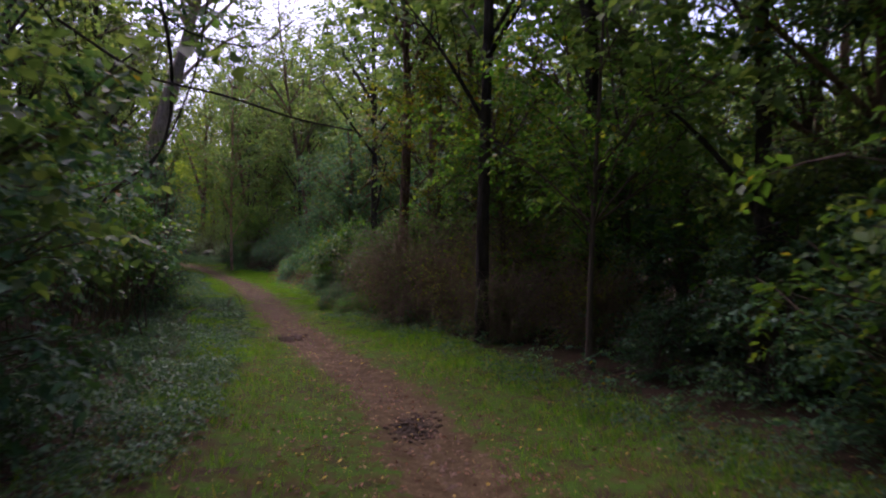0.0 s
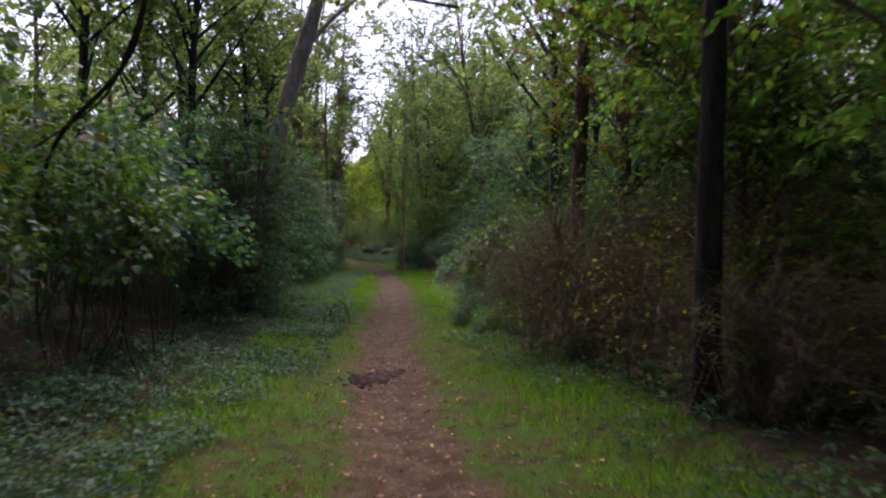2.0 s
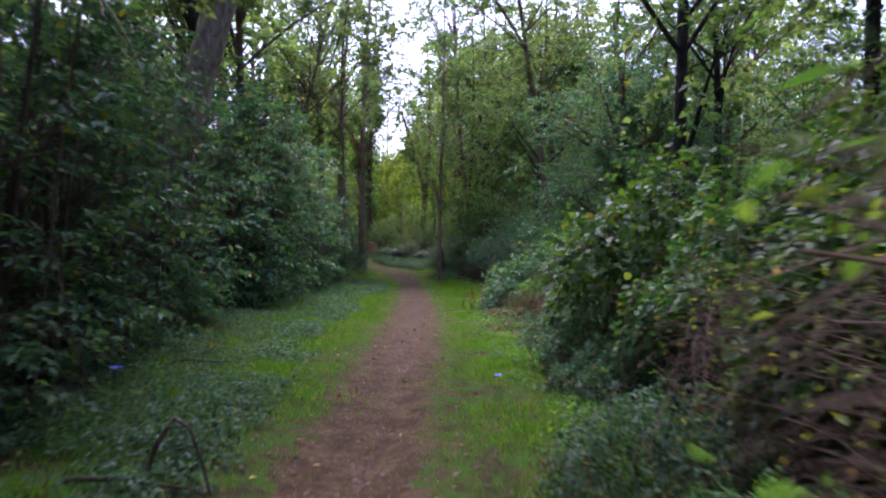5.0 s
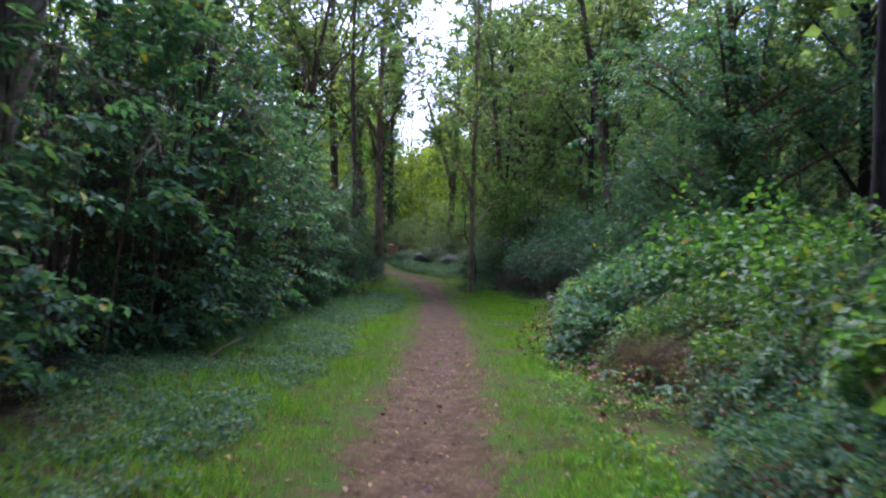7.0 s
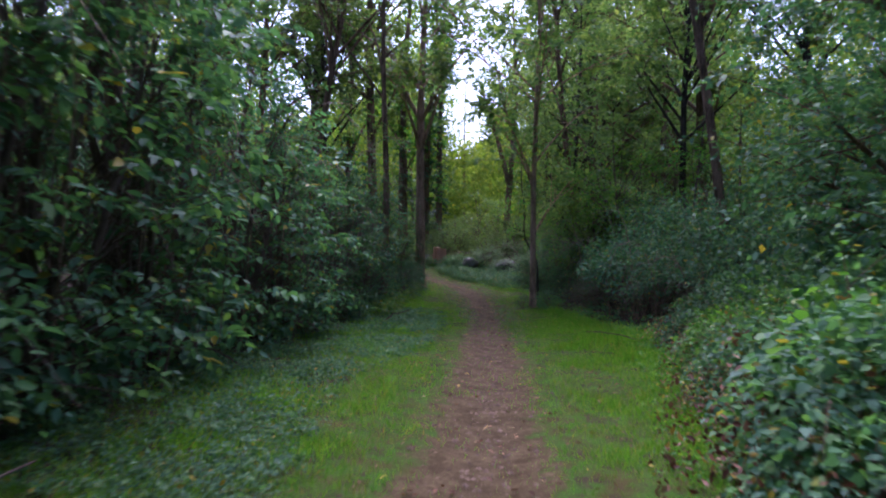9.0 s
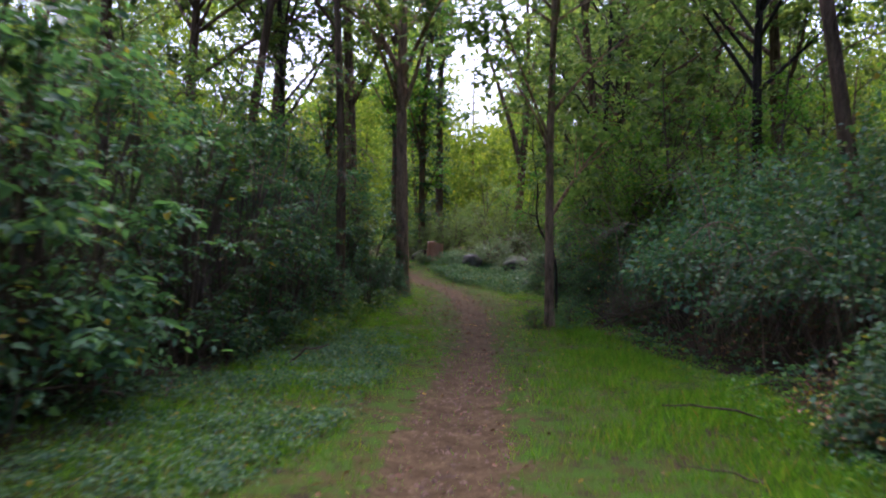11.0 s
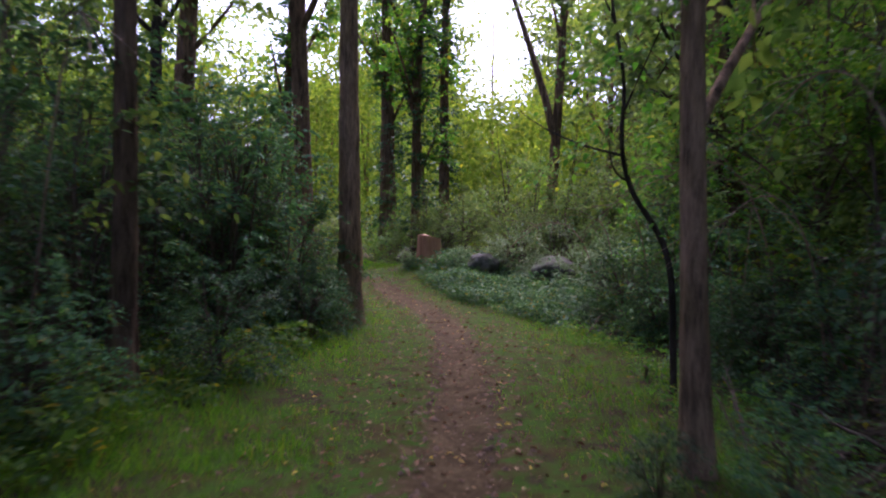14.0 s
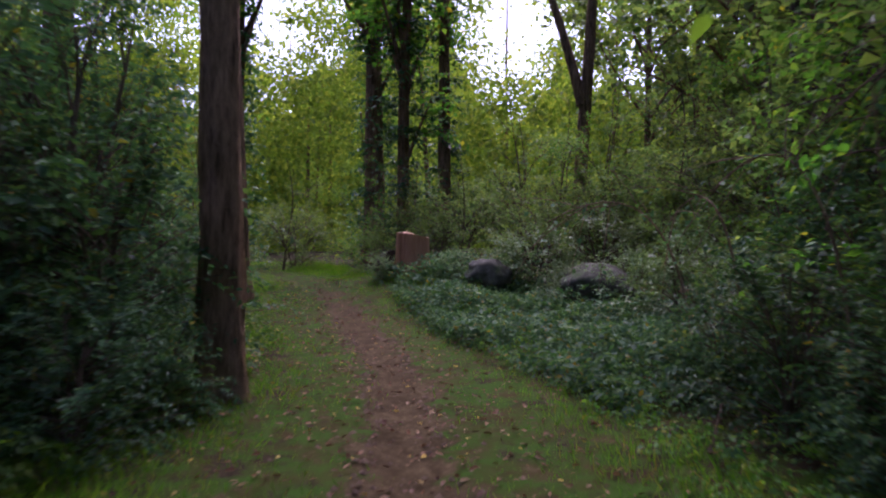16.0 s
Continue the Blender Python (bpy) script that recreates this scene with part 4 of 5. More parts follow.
plant_all(shrub_back, [(-12.6, 46.8, 0.7), (-13.6, 48.0, 0.6), (-13.9, 50.2, 0.7), (-15.0, 51.6, 0.8), (-16.4, 51.9, 0.8), (-17.6, 52.4, 0.75), (-19.4, 52.0, 0.6), (-20.6, 52.2, 0.55), (-16.9, 53.4, 1.1), (-18.3, 54.2, 1.2), (-19.9, 53.8, 1.1), (-15.4, 53.4, 1.1), (-14.0, 52.8, 1.2), (-21.4, 55.4, 1.2), (-12.9, 45.6, 0.6), (-21.4, 53.6, 0.8), (-22.3, 49.6, 0.7), (-20.6, 47.2, 0.7), (-19.4, 46.6, 0.6), (-24.5, 51.0, 0.9), (-26, 56, 1.0), (-24, 57, 1.0), (-28, 54.5, 1.0)],
          "leafy green shrub at the wood's edge", "shrub", "edge shrubs")


pale = [shrub(185, 1.0, 0.7, 7, 70, 5, 9, 0.075, LEAF_SHRUB_PALE, droop=0.2, low=0.0)]
plant_all(pale, [(-16.7, 50.3, 0.85), (-16.0, 50.9, 1.0), (-15.2, 49.5, 0.7), (-14.5, 49.9, 0.9), (-16.0, 49.6, 0.5), (-14.2, 48.2, 0.8), (-13.2, 46.8, 0.8), (-17.9, 50.0, 0.45), (-19.2, 50.1, 0.4)],
          "low shrub with pale silvery leaves among the rocks", "shrub", "pale shrubs")
# named trees along the way
def hero(ob, x, y, label, turn=0):
    ob.matrix_basis = pose(x, y, ground_z(x, y) - 0.02, 0, 0, turn)
    tagged(ob, label, "tree")


TOP = dict(limbs=13, subs=6, per=4, count=15, size=0.2, shape=LEAF_BROAD, length=0.95)
hero(tree(201, 15, 0.2, (0.0, 0.0), (0.62, 3.2, 0.34), wood=BARK_DARK, limb_parts=True, **TOP), 0.62, 11.72, "straight dark-barked tree beside the trail")
hero(tree(202, 16, 0.27, (0.0, 0.01), (0.66, 3.4, 0.3), wood=BARK_DARK, limb_parts=True, **TOP), 2.54, 12.5, "dark tree trunk standing in deep shade")
hero(tree(203, 14, 0.14, (-0.01, 0.0), (0.6, 3.1, 0.36), 16, 8, 4, 11, 0.21, wood=BARK_PALE, limb_parts=True, tufts=(2.7, 7.5, 120)), -11.4, 40.1, "slim straight pale-barked tree at the grass edge")
hero(tree(204, 17, 0.3, (-0.01, 0.0), (0.66, 3.4, 0.3), wood=BARK_PALE, limb_parts=True, fork=((-0.05, 0, 5.0), (-0.4, 0.3, 6.2), (-2.3, 0.4, 7.6), 0.09), **TOP), -16.62, 44.4, "stout grey-brown tree with a limb low on its trunk")
hero(tree(205, 15, 0.55, (0.27, 0.03), (0.8, 3.2, 0.18), wood=BARK_GREY, limb_parts=True, **TOP), -10.2, 22.5, "thick pale leaning tree rising from the hedge")
hero(tree(206, 13, 0.15, (0.01, 0.0), (0.58, 2.6, 0.38), 16, 8, 4, 10, 0.15, wood=BARK_DARK, low_limbs=4), -12.2, 46.2, "thin dark tree among the shrubs")
for i, (x, y, g) in enumerate([(-21.1, 53.7, 0.28), (-23.9, 56.6, 0.55), (-22.2, 57.3, 0.36), (-24.6, 52.5, 0.26)]):
    hero(tree(210 + i, 15 + i, g, (0.0, 0.0), (0.62, 1.3, 0.36), 13, 6, 4, 9, 0.17, ivy=0.4, shape=LEAF_BROAD, leaf=LEAF_BRIGHT), x, y, "tall tree clad in climbing ivy")
hero(tree(220, 14, 0.36, (0.03, 0.0), (0.78, 1.5, 0.18), 10, 5, 3, 8, 0.16, fork=((0.1, 0, 3.8), (-0.3, 0, 5.5), (-1.6, 0, 9.0), 0.14), shape=LEAF_BROAD), -18.9, 58.1, "forked grey tree standing against the bright sky")
for i, (x, y) in enumerate([(-3.6, 41.5), (-3.3, 36.8), (-4.2, 33.4)]):
    hero(tree(221 + i, 9 - 0.6 * i, 0.3, (0.0, 0.0), (0.5, 2.7, 0.47), 26, 8, 7, 11, 0.13, leaf=LEAF_HEDGE, ivy=1.0), x, y, "rounded tree smothered in dark ivy")

hero(tree(207, 13, 0.18, (0.0, 0.0), (0.72, 2.2, 0.2), 8, 4, 3, 9, 0.14, wood=BARK, limb_parts=True, tufts=(1.6, 5, 60)), -15.3, 39.75, "slim reddish-brown tree among the hedge shrubs")
hero(tree(208, 16, 0.5, (0.01, 0.0), (0.72, 3.0, 0.24), wood=BARK, limb_parts=True, **TOP), -23.0, 47.2, "thick grey-brown tree at the wood's edge")
# high crowns that close over the trail before its bend
for i, (x, y, lean) in enumerate([(-18.3, 40.1, 0.16), (-11.7, 45.6, -0.1), (-6.9, 39.4, -0.12)]):
    hero(tree(251 + i, 17, 0.22, (lean, 0.0), (0.68, 3.6, 0.24), limbs=15, subs=6, per=4, count=11, size=0.18, shape=LEAF_BROAD, length=0.9, wood=BARK), x, y, "tall slender tree with a high crown over the trail")

# the wood behind
wood_tree = [tree(231 + i, 15 - i, 0.3 - 0.03 * i, (0.02 * i - 0.02, 0.01), (0.68, 3.2, 0.29) if i < 2 else (0.57, 3.3, 0.41), leaf=LEAF_CANOPY, wood=BARK if i != 1 else BARK_DARK, **TOP) for i in range(4)]
# coarse big-leaved trees added outside the view, only to cast shade
unseen_shade_tree = [tree(241, 15, 0.3, (0, 0), (0.7, 3.8, 0.25), 8, 4, 2, 7, 0.8, leaf=LEAF_CANOPY, shape=LEAF_BROAD, length=1.1)]
# some crowns lean in over the trail; some are added to darken hedge and start
spots = [(7.4, 13.4, 0.95, 2), (9.6, 19.2, 1.05, 3), (3.8, 21.4, 1.0, 3), (6.6, 23.4, 1.05, 2), (10.6, 15.6, 1.0, 2), (-11.9, 26.0, 0.9, 1), (-12.9, 29.2, 0.85, 0), (-20.4, 44.2, 0.9, 1), (-13.8, 25.8, 0.9, 0), (-15.0, 29.6, 0.95, 1), (-12.6, 22.2, 0.9, 1), (-8.6, 44.8, 0.9, 1), (-9.5, 58.0, 1.45, 2), (-11.5, 64.0, 1.5, 3), (-13.2, 52.2, 1.25, 2), (-21.0, 48.8, 1.35, 0), (-15.2, 62.4, 1.4, 2), (-12.6, 60.5, 1.45, 3), (-17.2, 70.0, 1.6, 2), (-14.6, 66.0, 1.5, 3), (-12.2, 56.8, 1.05, 3), (-1.8, 34.2, 0.95, 1), (-0.4, 21.0, 0.9, 0), (-5.6, 44.0, 0.95, 1), (-8.2, 46.5, 1.0, 0), (-20.2, 38.4, 0.95, 0), (-21.0, 41.4, 0.95, 0), (-10.0, 51.0, 1.0, 2), (-14.6, 57.5, 0.95, 3), (-9.2, 19.3, 0.85, 1), (0.9, 18.4, 0.85, 0), (3.6, 8.4, 0.8, 1), (4.4, 5.0, 0.9, 0), (3.2, 15.5, 0.9, 0), (-1.0, 17.4, 0.85, 0), (-0.1, 24.6, 0.9, 1), (-11.4, 18.6, 0.9, 1), (-6.0, 8.6, 0.85, 1), (-7.8, 12.4, 0.9, 1), (-4.2, 4.2, 0.9, 0), (-8.6, 10.4, 0.95, 2), (4.6, 7.6, 0.9, 2), (-13.6, 53.8, 1.1, 1), (-2.6, 27.6, 1.0, 1)]
shady = [(3.8, 2.4, 1.0), (5.6, 4.2, 1.0), (6.6, 7.4, 0.95), (-6.4, 8.0, 0.85), (-4.6, -1.0, 1.0), (-4.2, 1.2, 1.0), (4.4, 0.6, 1.0), (4.8, -3.5, 1.0), (-0.5, -6.5, 1.0), (-6.6, 4.6, 1.0)]
glade = (-12.7, 40.6)  # two openings in the wood show the sky beyond this bend
while len(spots) + len(shady) < 122:
    x, y = RNG.uniform(-55, 30), RNG.uniform(-14, 86)
    d = abs(float(trail_distance(np.array([x]), np.array([y]))[0]))
    az = math.degrees(math.atan2(-(x - glade[0]), y - glade[1]))
    if d < (7.0 if 16 < y < 39 else 4.6) or any((x - a[0]) ** 2 + (y - a[1]) ** 2 < 11 for a in spots + shady) or in_window((x, y)):
        continue
    spread = 0.5 + math.degrees(math.atan2(4.4, max(4.0, math.hypot(x - glade[0], y - glade[1]))))
    if y > 42 and (abs(az - 25.3) < spread or abs(az - 44.5) < spread + 3):
        continue
    if math.hypot(x + 8, y - 30) > 52:
        continue
    if y < 0 or x > 0.62 * y + 4 or y < -0.8 * x + 6:
        shady.append((x, y, RNG.uniform(0.8, 1.2)))
    else:
        spots.append((x, y, RNG.uniform(0.8, 1.25), RNG.randrange(2) if d < 9 else 2 + RNG.randrange(2)))
plant_all(wood_tree, spots, "tall woodland tree with a leafy crown", "tree", "woodland trees")
plant_all(unseen_shade_tree, shady, "coarse unseen tree added outside the view to shade the trail", "tree", "shade trees")


def build_far_wood():
    """The wood's far edge all round: leaves past counting, and trunks."""
    rng = np.random.default_rng(77)
    clumps, per = 6400, 90
    az = rng.uniform(-180, 180, clumps)
    az = np.where(((az > -50) & (az < 80)) | (rng.uniform(0, 1, clumps) < 0.15), az, rng.uniform(-50, 80, clumps))
    dist = rng.uniform(40, 60, clumps)
    x, y = -10 - np.sin(np.radians(az)) * dist, 30 + np.cos(np.radians(az)) * dist
    top = 19 + 2.5 * np.sin(az * 0.31) + 1.8 * np.sin(az * 0.83 + 1) + 1.4 * np.sin(az * 2.1) + 0.8 * np.sin(dist * 1.3)
    gap = np.degrees(np.arctan2(-(x - glade[0]), y - glade[1]))
    top = top * (1 - 0.6 * np.exp(-((gap - 25.3) / 3.6) ** 4) - 0.41 * np.exp(-((gap - 44.5) / 4.5) ** 4))
    z = rng.uniform(0, 1, clumps) ** 0.85 * top
    wide = rng.uniform(0.35, 1.0, clumps)
    k = np.repeat(np.arange(clumps), per)
    n = len(k)
    p = np.stack([x, y, 1.0 + z], 1)[k] + rng.normal(0, 1, (n, 3)) * (wide[k, None] * np.array([1, 1, 0.55]))
    way = unit(rng.normal(0, 1, (n, 3)) + np.array([0, 0, -0.5]))
    up = np.array([0, 0, 1.0]) + rng.normal(0, 0.5, (n, 3))
    leaf = leaves(p, way, up, rng.uniform(0.12, 0.3, n), LEAF_BROAD)
    m = 60
    a2 = np.radians(rng.uniform(-60, 85, m))
    d2 = rng.uniform(42, 58, m)
    foot = np.stack([-10 - np.sin(a2) * d2, 30 + np.cos(a2) * d2, np.zeros(m)], 1)
    tip = foot + np.stack([rng.normal(0, 0.6, m), rng.normal(0, 0.6, m), rng.uniform(9, 15, m)], 1)
    stems = tubes(bezier(foot, (foot + tip) / 2 + rng.normal(0, 0.2, (m, 3)), tip, 5), rng.uniform(0.08, 0.2, (m, 1)) * np.linspace(1, 0.3, 5)[None], 6)
    v, t = join([leaf, stems])
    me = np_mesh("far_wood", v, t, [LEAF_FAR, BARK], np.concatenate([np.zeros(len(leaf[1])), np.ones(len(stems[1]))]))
    tagged(new("far_wood", me), "distant green woodland edge behind the near trees", "woods", kind="stuff")


build_far_wood()


def build_backdrop():
    """Still farther woods: a lumpy bank of foliage round the place, with an uneven top."""
    rng = np.random.default_rng(78)
    cols, rows = 640, 16
    az = np.linspace(-180, 180, cols)
    a = np.radians(az)
    ex, ey = -10 - np.sin(a) * 66, 30 + np.cos(a) * 66
    gap = np.degrees(np.arctan2(-(ex - glade[0]), ey - glade[1]))
    top = 17 + 2.2 * np.sin(az * 0.23 + 1) + 1.4 * np.sin(az * 0.71) + 0.9 * np.sin(az * 1.9 + 2) + rng.normal(0, 0.5, cols)
    top = top - 4.5 * np.exp(-((gap - 25.3) / 3.6) ** 4) - 4.5 * np.exp(-((gap - 44.5) / 4.8) ** 4)
    f = np.linspace(0, 1, rows)[:, None]
    r = 66 + 1.6 * np.sin(az[None] * 1.7 + f * 7) * np.cos(f * 9 + az[None] * 0.6) + rng.normal(0, 0.5, (rows, cols)) + 3 * f ** 3
    x, y = -10 - np.sin(a)[None] * r, 30 + np.cos(a)[None] * r
    z = f * top[None] + rng.normal(0, 0.25, (rows, cols)) * f
    i, j = np.meshgrid(np.arange(rows - 1), np.arange(cols - 1), indexing="ij")
    q = (i * cols + j).ravel()
    tri = np.concatenate([np.stack([q, q + 1, q + cols + 1], 1), np.stack([q, q + cols + 1, q + cols], 1)])
    mat, nt, nodes, link, bsdf = material("far_foliage")
    n = noise_node(nodes, link, 1.1, 8, rough=0.75)
    # bright yellow-green here paints in the glow of backlit foliage
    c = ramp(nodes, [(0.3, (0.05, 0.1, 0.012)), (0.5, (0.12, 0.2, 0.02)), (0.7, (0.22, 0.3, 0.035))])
    link(n.outputs["Fac"], c.inputs[0])
    link(c.outputs[0], bsdf.inputs["Base Color"])
    bsdf.inputs["Roughness"].default_value = 0.9
    bsdf.inputs["Specular IOR Level"].default_value = 0.1
    tr, ms = nodes.new("ShaderNodeBsdfTranslucent"), nodes.new("ShaderNodeMixShader")
    ms.inputs[0].default_value = 0.5
    link(c.outputs[0], tr.inputs["Color"])
    link(bsdf.outputs[0], ms.inputs[1])
    link(tr.outputs[0], ms.inputs[2])
    link(ms.outputs[0], nodes["Material Output"].inputs["Surface"])
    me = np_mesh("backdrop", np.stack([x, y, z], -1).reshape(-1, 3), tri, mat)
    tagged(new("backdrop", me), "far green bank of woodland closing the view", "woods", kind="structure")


build_backdrop()


# ---- stump, rocks, logs and small things ----
def wood_material():
    mat, nt, nodes, link, bsdf = material("cut_wood")
    n = noise_node(nodes, link, 9, 6, stretch=(1, 1, 0.12), rough=0.7)
    r = ramp(nodes, [(0.3, (0.16, 0.07, 0.035)), (0.5, (0.36, 0.17, 0.09)), (0.7, (0.48, 0.26, 0.15))])
    link(n.outputs["Fac"], r.inputs[0])
    link(r.outputs[0], bsdf.inputs["Base Color"])
    bsdf.inputs["Roughness"].default_value = 0.8
    bsdf.inputs["Specular IOR Level"].default_value = 0.15
    bp = nodes.new("ShaderNodeBump")
    bp.inputs["Strength"].default_value, bp.inputs["Distance"].default_value = 0.6, 0.03
    link(n.outputs["Fac"], bp.inputs["Height"])
    link(bp.outputs[0], bsdf.inputs["Normal"])
    return mat


def end_grain_material():
    mat, nt, nodes, link, bsdf = material("end_grain")
    tc = nodes.new("ShaderNodeTexCoord")
    w = nodes.new("ShaderNodeTexWave")
    w.wave_type, w.rings_direction = "RINGS", "Z"
    w.inputs["Scale"].default_value, w.inputs["Distortion"].default_value, w.inputs["Detail"].default_value = 9, 3, 3
    link(tc.outputs["Object"], w.inputs["Vector"])
    r = ramp(nodes, [(0.0, (0.36, 0.16, 0.08)), (1.0, (0.62, 0.36, 0.21))])
    link(w.outputs["Fac"], r.inputs[0])
    link(r.outputs[0], bsdf.inputs["Base Color"])
    bsdf.inputs["Roughness"].default_value = 0.85
    return mat


def rock_material():
    mat, nt, nodes, link, bsdf = material("grey_rock")
    n, m = noise_node(nodes, link, 11, 7, rough=0.7), noise_node(nodes, link, 2.5, 4)
    r = ramp(nodes, [(0.3, (0.04, 0.037, 0.03)), (0.55, (0.105, 0.098, 0.08)), (0.75, (0.19, 0.178, 0.148))])
    link(n.outputs["Fac"], r.inputs[0])
    moss = ramp(nodes, [(0.5, (0, 0, 0)), (0.66, (1, 1, 1))])
    link(m.outputs["Fac"], moss.inputs[0])
    mix = nodes.new("ShaderNodeMix")
    mix.data_type = "RGBA"
    mix.inputs[7].default_value = (0.05, 0.075, 0.025, 1)
    link(moss.outputs[0], mix.inputs[0])
    link(r.outputs[0], mix.inputs[6])
    link(mix.outputs[2], bsdf.inputs["Base Color"])
    bsdf.inputs["Roughness"].default_value = 0.85
    bsdf.inputs["Specular IOR Level"].default_value = 0.15
    bp = nodes.new("ShaderNodeBump")
    bp.inputs["Strength"].default_value, bp.inputs["Distance"].default_value = 0.6, 0.04
    link(n.outputs["Fac"], bp.inputs["Height"])
    link(bp.outputs[0], bsdf.inputs["Normal"])
    return mat


WOOD, END_GRAIN, ROCK = wood_material(), end_grain_material(), rock_material()


def stump(x, y, radius, height):
    rng = np.random.default_rng(301)
    ob = new("tree_stump")
    sides, rings = 28, 12
    a = np.linspace(0, 2 * np.pi, sides, endpoint=False)
    ribs = 1 + 0.05 * np.sin(5 * a + 1) + 0.035 * np.sin(9 * a) + 0.02 * rng.normal(0, 1, sides)
    v = []
    for i in range(rings):
        f = i / (rings - 1)
        r = radius * ribs * (1 + 0.4 * (1 - f) ** 3 * (1 + 0.5 * np.sin(4 * a))) * (1.05 - 0.05 * f)
        z = -0.25 + f * (height + 0.25) + f ** 3 * (0.05 * np.cos(a + 2.2) + 0.006 * rng.normal(0, 1, sides))
        v.append(np.stack([np.cos(a) * r, np.sin(a) * r, z], 1))
    v = np.concatenate(v)
    i, j = np.meshgrid(np.arange(rings - 1), np.arange(sides), indexing="ij")
    q0, q1 = (i * sides + j).ravel(), (i * sides + (j + 1) % sides).ravel()
    t = np.concatenate([np.stack([q0, q1, q1 + sides], 1), np.stack([q0, q1 + sides, q0 + sides], 1)])
    part("stump_body", np_mesh("stump_body", v, t, WOOD, smooth=True), ob)
    rim = v[-sides:]
    inner = rim * np.array([0.55, 0.55, 1]) + np.array([0, 0, 0.012])
    c = np.array([[0, 0, height + 0.015]])
    tv = np.concatenate([rim, inner, c])
    k = np.arange(sides)
    kk = (k + 1) % sides
    tt = np.concatenate([np.stack([k, kk, kk + sides], 1), np.stack([k, kk + sides, k + sides], 1), np.stack([k + sides, kk + sides, np.full(sides, 2 * sides)], 1)])
    part("cut_face", np_mesh("cut_face", tv, tt, END_GRAIN), ob, "freshly sawn reddish cut face")
    ob.matrix_basis = pose(x, y, ground_z(x, y) - 0.05)
    tagged(ob, "reddish-brown sawn tree stump standing on the bank", "stump")


def boulder(seed, x, y, size, lift, label):
    rng = np.random.default_rng(seed)
    bm = bmesh.new()
    bmesh.ops.create_icosphere(bm, subdivisions=4, radius=1.0)
    off = Vector(rng.uniform(-20, 20, 3))
    for vert in bm.verts:
        d = vert.co.normalized()
        r = 1 + 0.28 * noise.noise(d * 1.3 + off) + 0.12 * noise.noise(d * 3 + off) + 0.04 * noise.noise(d * 8 + off)
        vert.co = Vector((d.x * size[0], d.y * size[1], d.z * size[2])) * r
    for f in bm.faces:
        f.smooth = True
    me = bpy.data.meshes.new("boulder")
    bm.to_mesh(me)
    bm.free()
    me.materials.append(ROCK)
    ob = new("boulder", me)
    ob.matrix_basis = pose(x, y, ground_z(x, y) + lift, 0, 0, rng.uniform(0, 360))
    tagged(ob, label, "rock", "boulders")


def log(seed, a, b, radius, mat, label, name="log"):
    rng = np.random.default_rng(seed)
    ob = new(name)
    n = 12
    s = np.linspace(0, 1, n)[:, None]
    a, b = np.array(a, float), np.array(b, float)
    path = (b - a) * s + np.array([0, 0, 1]) * 0.03 * np.sin(s * 5)
    v, t = tubes(path[None], (radius * (1 - 0.25 * s[:, 0]))[None], 12)
    v = v + rng.normal(0, radius * 0.05, v.shape)
    part("log_body", np_mesh("log_body", v, t, mat, smooth=True), ob)
    for k, ring in ((0, v[:12]), (1, v[-12:])):
        cv = np.concatenate([ring, ring.mean(0)[None]])
        i = np.arange(12)
        j = (i + 1) % 12
        part("cut_end", np_mesh("cut_end", cv, np.stack([i, j, np.full(12, 12)], 1) if k else np.stack([j, i, np.full(12, 12)], 1), mat if mat is BARK_DARK else END_GRAIN), ob)
    ob.matrix_basis = pose(*a)
    tagged(ob, label, "log")


def on_ground(x, y, up=0.0):
    return (x, y, ground_z(x, y) + up)


stump(-18.85, 50.45, 0.25, 0.62)
boulder(311, -17.15, 49.7, (0.34, 0.28, 0.24), 0.22, "rounded grey boulder on the leafy bank")
boulder(312, -16.2, 50.3, (0.42, 0.34, 0.25), 0.05, "grey boulder half hidden by shrubs")
boulder(313, -15.6, 49.6, (0.62, 0.4, 0.3), 0.24, "broad grey boulder half hidden by shrubs")
log(321, on_ground(-15.3, 50.0, 0.1), on_ground(-13.6, 49.4, 0.12), 0.1, BARK_PALE, "pale fallen log lying under the shrubs")
log(322, on_ground(-19.35, 50.65, 0.18), on_ground(-20.1, 51.3, 0.16), 0.17, BARK_DARK, "dark log lying beside the stump")


def stick(seed, pts, radius, label, name="stick"):
    p = np.array(pts, float)
    s = np.linspace(0, 1, 9)
    q = np.linspace(0, 1, len(p))
    path = np.stack([np.interp(s, q, p[:, i]) for i in range(3)], 1)
    path += np.random.default_rng(seed).normal(0, radius * 0.6, path.shape)
    ob = new(name, np_mesh(name, *tubes(path[None] - p[0], (radius * np.linspace(1, 0.45, 9))[None], 6), TWIG, smooth=True))
    ob.matrix_basis = pose(*p[0])
    tagged(ob, label, "branch", "fallen sticks")


